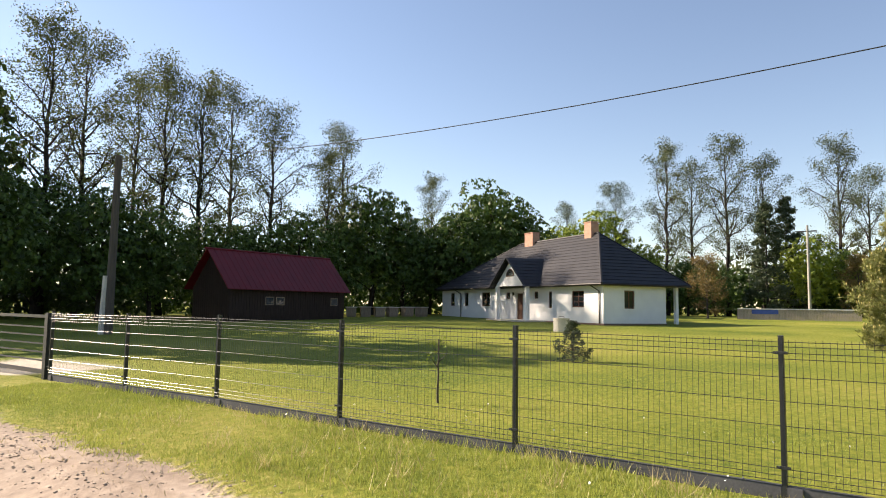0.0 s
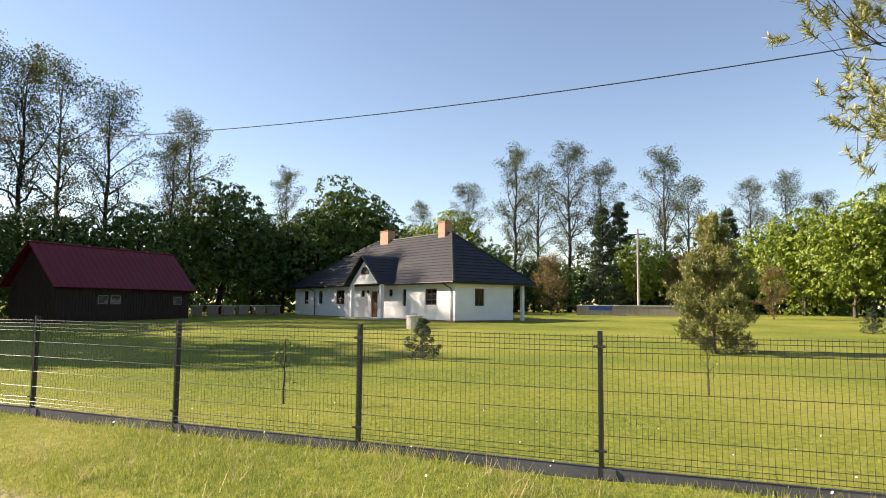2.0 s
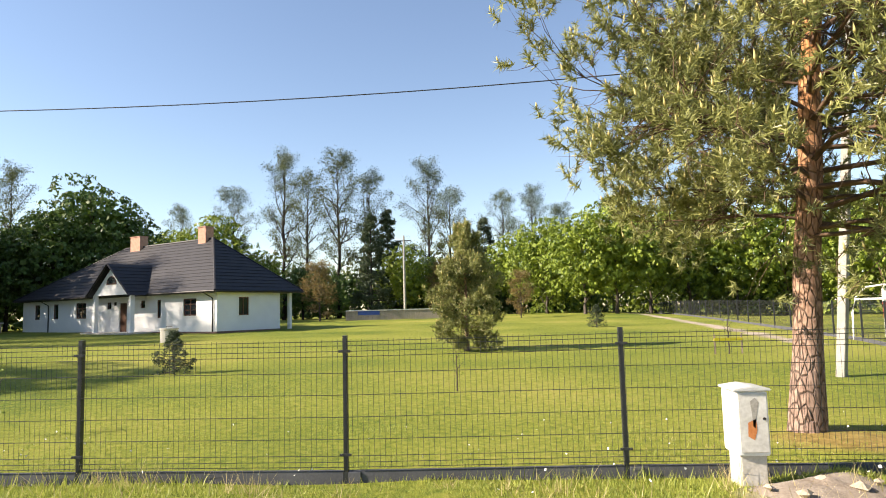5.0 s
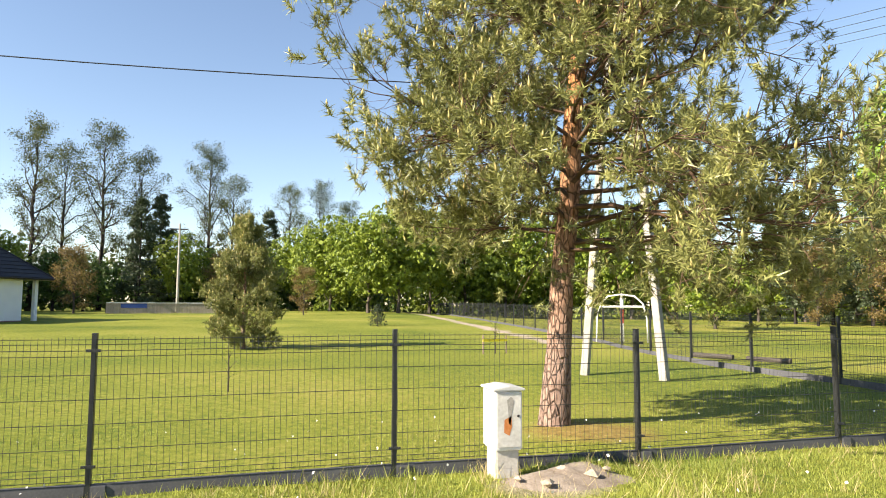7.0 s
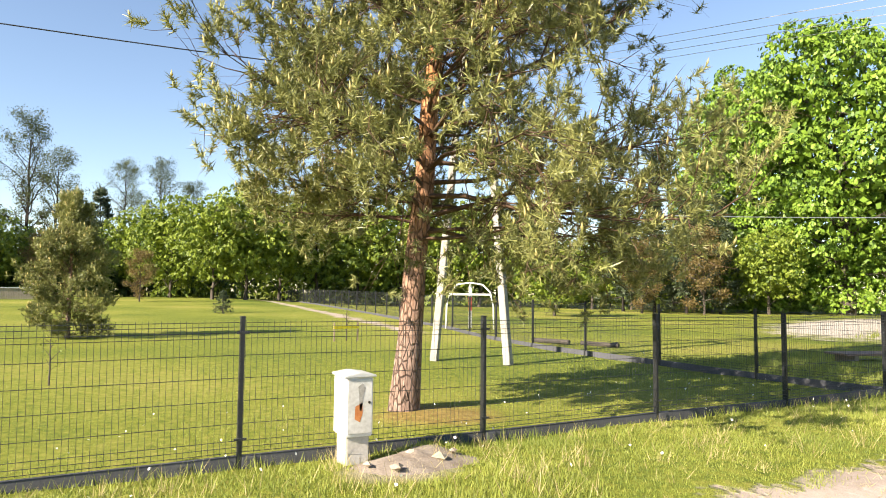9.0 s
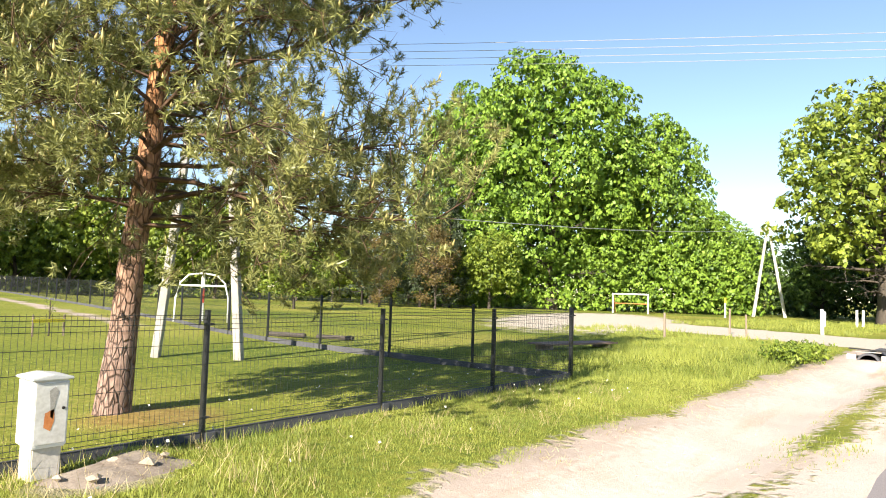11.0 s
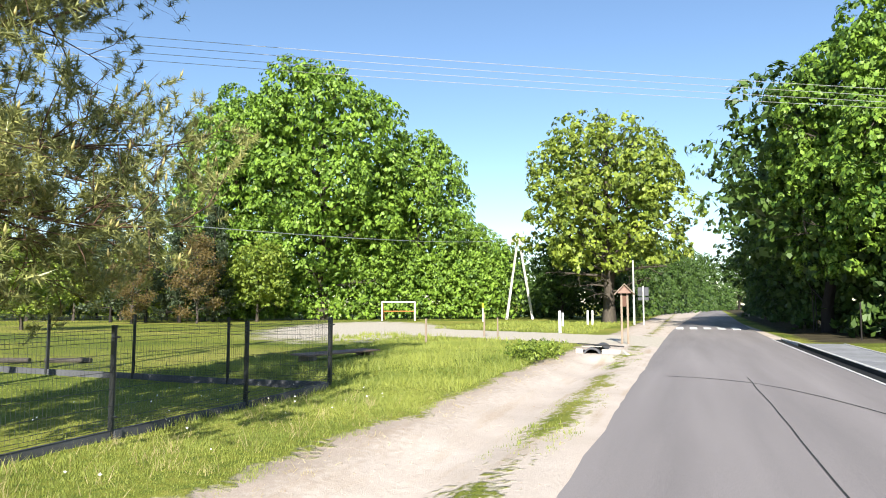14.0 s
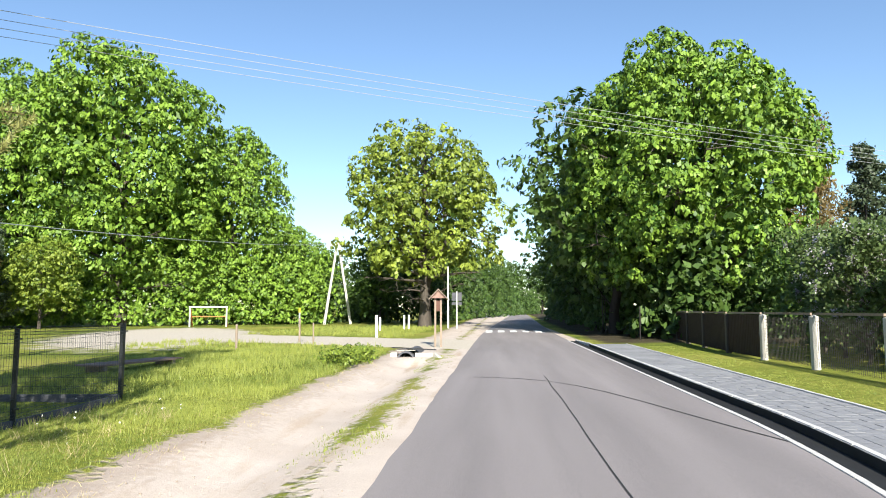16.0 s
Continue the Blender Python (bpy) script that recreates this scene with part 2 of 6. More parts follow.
M_RED = surface("dark_red_sheet_roof", (0.10, 0.006, 0.008), (0.16, 0.010, 0.013), 1.5, 40, 0.45, bump=0.1)
M_BARN = surface("dark_barn_boards", (0.022, 0.012, 0.009), (0.045, 0.026, 0.018), 3, 40, 0.8, stretch=(6, 6, 0.6), bump=0.5, island=0.1)
M_GUTTER = surface("dark_gutter_metal", (0.03, 0.025, 0.025), (0.05, 0.045, 0.04), 5, 60, 0.4, 0.3)
M_BARK = surface("grey_bark", (0.045, 0.036, 0.028), (0.12, 0.10, 0.08), 3, 25, 0.9, stretch=(3, 3, 0.7), bump=0.8, distance=0.03)
M_DARKBARK = surface("dark_alder_bark", (0.014, 0.011, 0.009), (0.04, 0.032, 0.026), 3, 25, 0.9, stretch=(3, 3, 0.7), bump=0.6, distance=0.03)
M_POLEWOOD = surface("tarred_pole_wood", (0.05, 0.042, 0.036), (0.11, 0.095, 0.08), 3, 40, 0.85, stretch=(5, 5, 0.4), bump=0.4)
M_OLDWOOD = surface("weathered_grey_wood", (0.16, 0.12, 0.09), (0.34, 0.27, 0.2), 3, 40, 0.85, stretch=(4, 4, 0.6), bump=0.4, island=0.1)
M_PALEWOOD = surface("pale_weathered_boards", (0.26, 0.21, 0.16), (0.50, 0.42, 0.33), 3, 40, 0.85, stretch=(4, 4, 0.6), bump=0.4, island=0.1)
M_BROWNWOOD = surface("brown_planks", (0.17, 0.10, 0.08), (0.34, 0.23, 0.18), 3, 40, 0.8, stretch=(0.5, 4, 4), bump=0.4, island=0.1)
M_WHITEPAINT = surface("white_paint", (0.68, 0.68, 0.66), (0.82, 0.82, 0.8), 4, 60, 0.5)
M_REDPAINT = surface("red_paint", (0.5, 0.07, 0.04), (0.62, 0.12, 0.07), 4, 60, 0.5)
M_YELLOW = surface("yellow_ribbon", (0.75, 0.6, 0.03), (0.85, 0.72, 0.06), 6, 60, 0.5)
M_LIMB = surface("pine_limb_bark", (0.05, 0.032, 0.022), (0.17, 0.10, 0.06), 4, 40, 0.9, bump=0.5)
M_PEBBLE = surface("sandy_stones", (0.30, 0.24, 0.18), (0.50, 0.42, 0.34), 4, 50, 0.9, island=0.15)
M_SOIL = surface("dry_sandy_soil", (0.15, 0.115, 0.085), (0.36, 0.305, 0.25), 6, 45, 0.95, bump=0.6, distance=0.02)
M_KERBBLACK = surface("kerb_black", (0.008, 0.008, 0.009), (0.02, 0.02, 0.02), 5, 90, 0.8)
M_MAST = surface("grey_mast_concrete", (0.24, 0.225, 0.20), (0.46, 0.44, 0.40), 2.2, 40, 0.85, bump=0.4)
M_RUST = surface("rust_paint", (0.45, 0.14, 0.04), (0.62, 0.26, 0.09), 14, 70, 0.8)
M_ALDER = leaf_material("alder_leaves", (0.03, 0.045, 0.012), (0.10, 0.12, 0.038), 0.35)
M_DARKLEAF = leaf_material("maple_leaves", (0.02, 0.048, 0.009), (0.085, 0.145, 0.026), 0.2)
M_CHESTNUT = leaf_material("chestnut_leaves", (0.028, 0.078, 0.010), (0.23, 0.36, 0.042), 0.15)
M_OLIVELEAF = leaf_material("olive_chestnut_leaves", (0.055, 0.10, 0.014), (0.32, 0.39, 0.055), 0.24)
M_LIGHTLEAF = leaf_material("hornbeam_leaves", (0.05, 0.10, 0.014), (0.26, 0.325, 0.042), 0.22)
M_BROWNLEAF = leaf_material("copper_leaves", (0.085, 0.07, 0.025), (0.25, 0.18, 0.065), 0.4)
M_LILAC = leaf_material("lilac_blossom", (0.45, 0.38, 0.48), (0.70, 0.65, 0.72), 0.4)
M_LILACLEAF = leaf_material("lilac_leaves", (0.04, 0.075, 0.02), (0.16, 0.22, 0.07), 0.3)
M_NEEDLE = leaf_material("pine_needles", (0.05, 0.072, 0.022), (0.31, 0.315, 0.105), 0.14, 0.4)
M_CANDLE = leaf_material("pine_candles", (0.42, 0.36, 0.13), (0.62, 0.52, 0.22), 0.3)
M_SPRUCE = leaf_material("spruce_needles", (0.03, 0.05, 0.025), (0.075, 0.10, 0.05), 0.2)
M_GRASS = leaf_material("grass_blades", (0.12, 0.18, 0.032), (0.37, 0.40, 0.085), 0.35)
M_STRAW = leaf_material("dry_grass", (0.35, 0.28, 0.12), (0.58, 0.48, 0.25), 0.3)
M_FLOWER = surface("dandelion_white", (0.7, 0.7, 0.66), (0.85, 0.85, 0.8), 9, 60, 0.8)
M_CABLE = surface("black_cable", (0.02, 0.02, 0.02), (0.035, 0.035, 0.035), 4, 60, 0.5)
M_LIGHTCABLE = surface("bare_aluminium_wire", (0.5, 0.5, 0.5), (0.65, 0.65, 0.65), 4, 60, 0.45, 0.6)
M_BLUE = surface("blue_pool_liner", (0.03, 0.07, 0.25), (0.06, 0.12, 0.4), 4, 60, 0.5)


def pine_bark_material():
    """Grey-brown plates low down, peeling orange higher up the stem."""
    m, n, l, b = base_material("scots_pine_bark", 0.85)
    tc, mp = n.new("ShaderNodeTexCoord"), n.new("ShaderNodeMapping")
    mp.inputs["Scale"].default_value = (1, 1, 0.35)
    l.new(tc.outputs["Object"], mp.inputs[0])
    vo, nz = n.new("ShaderNodeTexVoronoi"), n.new("ShaderNodeTexNoise")
    vo.feature = "DISTANCE_TO_EDGE"
    vo.inputs["Scale"].default_value, nz.inputs["Scale"].default_value = 17, 30
    l.new(mp.outputs[0], vo.inputs["Vector"])
    l.new(mp.outputs[0], nz.inputs["Vector"])
    sp = n.new("ShaderNodeSeparateXYZ")
    l.new(tc.outputs["Object"], sp.inputs[0])
    up = n.new("ShaderNodeMapRange")
    up.inputs[1].default_value, up.inputs[2].default_value = 0.8, 4.5
    l.new(sp.outputs[2], up.inputs[0])
    a, c = n.new("ShaderNodeValToRGB"), n.new("ShaderNodeValToRGB")
    ramp_stops(a, [(0.3, (0.16, 0.10, 0.075)), (0.7, (0.36, 0.25, 0.20))])
    ramp_stops(c, [(0.3, (0.34, 0.14, 0.05)), (0.7, (0.56, 0.28, 0.12))])
    l.new(nz.outputs[0], a.inputs[0])
    l.new(nz.outputs[0], c.inputs[0])
    mx, cr, mk = n.new("ShaderNodeMix"), n.new("ShaderNodeValToRGB"), n.new("ShaderNodeMix")
    mx.data_type = mk.data_type = "RGBA"
    l.new(up.outputs[0], mx.inputs[0])
    l.new(a.outputs[0], mx.inputs[6])
    l.new(c.outputs[0], mx.inputs[7])
    ramp_stops(cr, [(0.0, (0.35, 0.35, 0.35)), (0.12, (1, 1, 1))])
    l.new(vo.outputs["Distance"], cr.inputs[0])
    mk.blend_type = "MULTIPLY"
    mk.inputs[0].default_value = 1
    l.new(mx.outputs[2], mk.inputs[6])
    l.new(cr.outputs[0], mk.inputs[7])
    l.new(mk.outputs[2], b.inputs["Base Color"])
    bp = n.new("ShaderNodeBump")
    bp.inputs["Strength"].default_value, bp.inputs["Distance"].default_value = 0.9, 0.03
    l.new(cr.outputs[0], bp.inputs["Height"])
    l.new(bp.outputs[0], b.inputs["Normal"])
    return m


M_PINEBARK = pine_bark_material()


# ---- building helpers ----
class Shape:
    """Collects the vertices and faces of one mesh."""

    def __init__(self):
        self.v, self.f = [], []

    def add(self, verts, faces):
        k = len(self.v)
        self.v += [tuple(p) for p in verts]
        self.f += [tuple(i + k for i in q) for q in faces]
        return self

    def box(self, x0, x1, y0, y1, z0, z1, m=None):
        vs = [Vector((x, y, z)) for z in (z0, z1) for y in (y0, y1) for x in (x0, x1)]
        if m:
            vs = [m @ p for p in vs]
        return self.add(vs, [(0, 2, 3, 1), (4, 5, 7, 6), (0, 1, 5, 4), (2, 6, 7, 3), (0, 4, 6, 2), (1, 3, 7, 5)])

    def tube(self, pts, radii, n=6, cap=True):
        pts = [Vector(p) for p in pts]
        if isinstance(radii, (int, float)):
            radii = [radii] * len(pts)
        rings = []
        for i, (p, r) in enumerate(zip(pts, radii)):
            d = (pts[min(i + 1, len(pts) - 1)] - pts[max(i - 1, 0)]).normalized()
            a = d.cross(Vector((0, 0, 1)) if abs(d.z) < 0.95 else Vector((1, 0, 0))).normalized()
            c = d.cross(a)
            rings.append([p + (a * math.cos(t) + c * math.sin(t)) * r for t in [2 * math.pi * k / n for k in range(n)]])
        faces = [(i * n + k, i * n + (k + 1) % n, (i + 1) * n + (k + 1) % n, (i + 1) * n + k) for i in range(len(pts) - 1) for k in range(n)]
        if cap:
            faces += [tuple(range(n))[::-1], tuple((len(pts) - 1) * n + k for k in range(n))]
        return self.add([p for r in rings for p in r], faces)

    def prism(self, outline, y0, y1, m=None):
        """A closed outline in x and z, pushed from y0 to y1."""
        n = len(outline)
        vs = [Vector((x, y, z)) for y in (y0, y1) for x, z in outline]
        if m:
            vs = [m @ p for p in vs]
        return self.add(vs, [tuple(range(n)), tuple(range(2 * n - 1, n - 1, -1))] + [(i, i + n, (i + 1) % n + n, (i + 1) % n) for i in range(n)])

    def mesh(self, name, bevel=0.0, smooth=False, weld=0.0):
        bm = bmesh.new()
        vs = [bm.verts.new(p) for p in self.v]
        for q in self.f:
            bm.faces.new([vs[i] for i in q])
        if weld:
            bmesh.ops.remove_doubles(bm, verts=bm.verts, dist=weld)
        bmesh.ops.recalc_face_normals(bm, faces=bm.faces)
        if bevel:
            bmesh.ops.bevel(bm, geom=list(bm.edges), offset=bevel, segments=2, affect="EDGES", clamp_overlap=True)
        me = bpy.data.meshes.new(name)
        bm.to_mesh(me)
        bm.free()
        if smooth:
            me.polygons.foreach_set("use_smooth", [True] * len(me.polygons))
        return me


def thing(name, at=(0, 0, 0), turn=0.0, label="", category="", group="", kind=""):
    ob = new(name)
    ob.empty_display_size = 0.2
    ob.matrix_basis = pose(*at, 0, 0, turn)
    return tagged(ob, label, category, group, kind)


def part(name, shape, material, parent=None, label="", bevel=0.0, smooth=False):
    me = shape if isinstance(shape, bpy.types.Mesh) else shape.mesh(name, bevel, smooth)
    if not me.materials:
        me.materials.append(material)
    ob = new(name, me)
    ob.parent = parent
    if label:
        ob["label"] = label
    return ob


def array_mesh(name, verts, quads, material, smooth=False):
    me = bpy.data.meshes.new(name)
    verts, quads = np.asarray(verts, np.float32), np.asarray(quads, np.int32)
    k = quads.shape[1]
    me.vertices.add(len(verts))
    me.vertices.foreach_set("co", verts.ravel())
    me.loops.add(quads.size)
    me.loops.foreach_set("vertex_index", quads.ravel())
    me.polygons.add(len(quads))
    me.polygons.foreach_set("loop_start", np.arange(len(quads), dtype=np.int32) * k)
    me.polygons.foreach_set("loop_total", np.full(len(quads), k, np.int32))
    if smooth:
        me.polygons.foreach_set("use_smooth", np.ones(len(quads), bool))
    me.materials.append(material)
    me.update()
    me.validate()
    return me


def smoothstep(a, b, x):
    t = np.clip((x - a) / (b - a), 0, 1)
    return t * t * (3 - 2 * t)


def rise(x, y):
    """Height of the ground."""
    x, y = np.asarray(x, float), np.asarray(y, float)
    lawn = 0.0127 * np.clip(y - 9, 0, 60) * (1 - smoothstep(11, 34, x))
    ditch = -0.20 * np.exp(-((y - 2.55) / 0.62) ** 2) * (1 - smoothstep(21.0, 22.2, x)) * smoothstep(-15, -10, x)
    bank = 0.16 * smoothstep(3.9, 5.4, y) * (1 - smoothstep(8, 11, y)) * smoothstep(12.5, 15, x) * (1 - smoothstep(22, 27, x))
    verge = 0.05 * smoothstep(3.7, 4.6, y) * (1 - smoothstep(5.8, 6.3, y)) * (1 - smoothstep(12, 14, x))
    lumps = 0.018 * np.sin(x * 2.1 + 1.3 * np.sin(y * 1.7)) * np.cos(y * 2.6 + np.sin(x * 0.9)) * smoothstep(1.2, 2.0, y)
    clods = 0.02 * np.abs(np.sin(x * 5.3 + 2 * np.sin(y * 4.1)) * np.cos(y * 7.1 + 1.5 * np.sin(x * 3.3))) * smoothstep(3.0, 3.5, y) * (1 - smoothstep(3.8, 4.2, y))
    heap = 0.10 * np.exp(-(((x - 3.05) / 0.35) ** 2 + ((y - 6.05) / 0.22) ** 2)) + 0.07 * np.exp(-(((x - 3.9) / 1.0) ** 2 + ((y - 8.1) / 0.9) ** 2))
    pave = -0.02 * smoothstep(-3.4, -3.9, y)
    return clods + lawn + ditch + bank + verge + lumps + heap + pave


def gz(x, y):
    return float(rise(x, y))


def from_start(bearing, d):
    """A place seen from the start of the way: degrees to the left of +y, metres."""
    b = radians(bearing + 0.18 + 0.22 * float(smoothstep(-45, 30, bearing)))
    return 0.1 - math.sin(b) * d, 0.1 + math.cos(b) * d


# ---- ground, road, pavement ----
def lines(fine_lo, fine_hi, step, far):
    mid = list(np.arange(fine_lo, fine_hi + 1e-6, step))
    out, s = [fine_hi], step
    while out[-1] < far:
        s *= 1.25
        out.append(out[-1] + s)
    lo, s = [fine_lo], step
    while lo[-1] > -far:
        s *= 1.25
        lo.append(lo[-1] - s)
    return np.array(sorted(set(lo + mid + out)))


gx, gy = lines(-14, 28, 0.28, 1500), lines(0.6, 9.5, 0.16, 1500)
GX, GY = np.meshgrid(gx, gy)
GZ = rise(GX, GY) - 0.03 * smoothstep(1.3, 0.9, GY) * smoothstep(-6.6, -6.0, GY)
nx, ny = len(gx), len(gy)
idx = np.arange(nx * ny).reshape(ny, nx)
quads = np.stack([idx[:-1, :-1], idx[:-1, 1:], idx[1:, 1:], idx[1:, :-1]], -1).reshape(-1, 4)
ground = new("ground", array_mesh("ground", np.stack([GX, GY, GZ], -1).reshape(-1, 3), quads, M_GROUND, True))
tagged(ground, "mown lawn, grassy verge and pale sandy strip", "ground", kind="structure")


def bend(x):
    """The far road swings a little to the right."""
    return -0.018 * (math.sqrt((x - 42) ** 2 + 144) + x - 42)


def kerb_swing(x):
    """The kerb draws in towards the road at its near end."""
    return 0.014 * max(0.0, 11 - max(x, 2.0)) ** 2


def strip_sheet(name, x0, x1, y0, y1, z0, z1, material, step=2.0, wobble=0.0, swing=(0, 0)):
    """A slab along x whose edge may wander a little."""
    s, crown = Shape(), (0.03 if swing != (1, 1) else 0.0)
    xs = np.arange(x0, x1 + 0.01, step)
    for i, x in enumerate(xs):
        w = wobble * (noise.noise(Vector((x * 0.6, 3.1, 0))) + 0.6 * noise.noise(Vector((x * 2.3, 7.1, 0))))
        c, k0, k1 = bend(x), swing[0] * kerb_swing(x), swing[1] * kerb_swing(x)
        s.v += [(x, y0 + c + k0, z0), (x, y0 + c + k0, z1), (x, (y0 + y1) / 2 + c, z1 + crown), (x, y1 + w + c + k1, z1), (x, y1 + w + c + k1, z0)]
        if i:
            k = 5 * i
            s.f += [(k - 5 + j, k - 4 + j, k + 1 + j, k + j) for j in range(4)]
    return part(name, s, material)


tagged(strip_sheet("road", -60, 260, -3.62, 1.06, -0.12, 0.012, M_ASPHALT, 0.5, 0.06, (1, 0)), "worn grey asphalt village road with a centre joint", "road", kind="structure")
pavement = tagged(strip_sheet("pavement", 2, 29, -5.52, -4.13, -0.1, 0.06, M_DARK, 0.5, 0.0, (1, 1)), "grey concrete paver footway beside the road", "pavement", kind="structure")
road_joint = Shape()
for i in range(60):
    x = 2 + i * 0.5
    w0, w1 = [0.025 * noise.noise(Vector((q * 0.8, 0.5, 0))) for q in (x, x + 0.5)]
    if x < 16:
        road_joint.add([(x, -1.214 + w0, 0.0465), (x + 0.5, -1.214 + w1, 0.0465), (x + 0.5, -1.196 + w1, 0.0465), (x, -1.196 + w0, 0.0465)], [(0, 1, 2, 3)])
tagged(part("road_joint", road_joint, M_DARK), "dark tar seam along the asphalt", "road seam", kind="structure")

# ---- mesh panel fence ----
POST_H, FENCE_Y, STEP = 1.33, 6.4, 2.54


def post_mesh(h):
    s = Shape()
    s.box(-0.02, 0.02, -0.03, 0.03, -0.35, h)
    s.box(-0.023, 0.023, -0.033, 0.033, h, h + 0.014)
    return s.mesh("post", 0.004)


def clamp_mesh():
    s = Shape()
    s.box(-0.055, 0.055, -0.042, -0.031, -0.012, 0.012)
    s.tube([(0.038, -0.05, 0), (0.038, -0.03, 0)], 0.009, 6)
    s.tube([(-0.038, -0.05, 0), (-0.038, -0.03, 0)], 0.009, 6)
    return s.mesh("clamp")


def panel_mesh(width, z0, z1):
    """Welded wire panel with folded ribs at top, middle and foot."""
    s = Shape()
    n = int(round(width / 0.05))
    for i in range(n + 1):
        x = -width / 2 + width * i / n
        s.tube([(x, -0.035, z0), (x, -0.035, z1 + 0.02)], 0.0018, 4, False)
    rib = lambda z: s.tube([(-width / 2, -0.038, z), (width / 2, -0.038, z)], 0.0029, 4, False)
    fold = lambda z: [s.tube([(-width / 2, y, z + d), (width / 2, y, z + d)], 0.0029, 4, False) for y, d in ((-0.035, -0.05), (-0.058, 0.0), (-0.035, 0.05))]
    fold(z1 - 0.09), fold(z0 + 0.06)
    rib(z1)
    for k in range(1, 5):
        rib(z0 + 0.06 + (z1 - z0 - 0.15) * k / 5)
    return s.mesh("wire_panel")


ME_POST, ME_CLAMP, ME_PANEL = post_mesh(POST_H), clamp_mesh(), panel_mesh(2.5, 0.14, 1.29)
ME_PLINTH = Shape().box(-1.25, 1.25, -0.025, 0.025, -0.12, 0.115).box(-1.25, -1.13, -0.04, 0.04, -0.12, 0.105).mesh("plinth_board", 0.006)


def fence_run(name, points, label, group, plinth=True, top=POST_H):
    """Posts at the points, with a panel and a plinth board between each two."""
    f = thing(name, (points[0][0], points[0][1], gz(*points[0])), 0, label, "fence", group)
    o = f.matrix_basis.inverted()
    for i, (x, y) in enumerate(points):
        z = gz(x, y)
        nxt = points[i + 1] if i + 1 < len(points) else points[i - 1]
        a = math.degrees(math.atan2(nxt[1] - y, nxt[0] - x)) + (0 if i + 1 < len(points) else 180)
        p = part("post", ME_POST, M_FENCE, f)
        p.matrix_basis = o @ pose(x, y, z, 0, 0, a)
        for h in (1.2, 0.26):
            c = part("clamp", ME_CLAMP, M_FENCE, p)
            c.matrix_basis = pose(0, 0, h)
        if i + 1 < len(points):
            d = math.hypot(nxt[0] - x, nxt[1] - y)
            slope = math.degrees(math.atan2(gz(*nxt) - z, d))
            m = o @ pose((x + nxt[0]) / 2, (y + nxt[1]) / 2, (z + gz(*nxt)) / 2, 0, -slope, a) @ Matrix.Diagonal((d / STEP, 1, 1, 1))
            wp = part("wire_panel", ME_PANEL, M_WIRE, f)
            wp.matrix_basis = m
            wp["kind"] = "stuff"
            if plinth:
                part("plinth_board", ME_PLINTH, M_PLINTH, f).matrix_basis = m
    return f


front = [(-1.2 + STEP * k, FENCE_Y) for k in range(-5, 6)]
fence_run("fence", [(-14.1, FENCE_Y)] + front[1:], "graphite wire mesh panel fence on a concrete plinth", "boundary fences")
side = [(11.55, 6.4), (11.45, 8.7), (11.3, 11.0), (11.15, 13.3), (11.2, 15.6), (11.45, 17.9), (11.9, 20.3), (12.6, 22.8)]
while side[-1][1] < 96:
    side.append((side[-1][0] + 0.37, side[-1][1] + 2.47))
fence_run("fence", side, "graphite wire mesh fence running back along the lawn", "boundary fences")
back = [(side[-1][0] - 2.54 * k, side[-1][1] + 0.3 * k) for k in range(5)]
fence_run("fence", back, "graphite wire mesh fence at the back of the lawn", "boundary fences")

# sliding gate
gate = thing("sliding_gate", (-14.25, FENCE_Y, gz(-14.25, FENCE_Y)), 0, "graphite steel sliding gate with horizontal rails, closed", "gate")
part("gate_post", Shape().box(-0.06, 0.06, -0.06, 0.06, -0.3, 1.3), M_FENCE, gate, "", 0.006)
part("gate_post", Shape().box(-5.0, -4.88, -0.06, 0.06, -0.3, 1.3), M_FENCE, gate, "", 0.006)
part("gate_frame", Shape().box(-4.85, -0.1, -0.025, 0.025, 1.2, 1.26).box(-4.85, -0.1, -0.025, 0.025, 0.1, 0.18).box(-0.15, -0.09, -0.025, 0.025, 0.18, 1.2).box(-4.85, -4.79, -0.025, 0.025, 0.18, 1.2), M_FENCE, gate)
for k in range(5):
    z = 0.34 + 0.165 * k
    part("gate_rail", Shape().box(-4.79, -0.15, -0.012, 0.012, z, z + 0.03), M_FENCE, gate)

# ---- house ----
HOUSE = pose(-16.84, 41.9, 0.44) @ Matrix(((-0.869, 0.496, 0, 0), (0.496, 0.869, 0, 0), (0, 0, 1, 0), (0, 0, 0, 1)))
# in the house: a along the front (away from the corner), b into the depth; the matrix mirrors, so normals are recalculated per part


def hpart(name, s, mat, parent, label="", bevel=0.0, smooth=False):
    s.v = [HOUSE.to_3x3() @ Vector(p) for p in s.v]
    if name in ("wall", "roof", "porch_roof"):
        s = s.mesh(name, 0.0, False, 0.001)
    return part(name, s, mat, parent, label, bevel, smooth)


house = thing("house", HOUSE.translation, 0, "white plastered single-storey house with dark hipped roof", "house")
LEN, DEP, WALL = 25.2, 5.1, 2.78


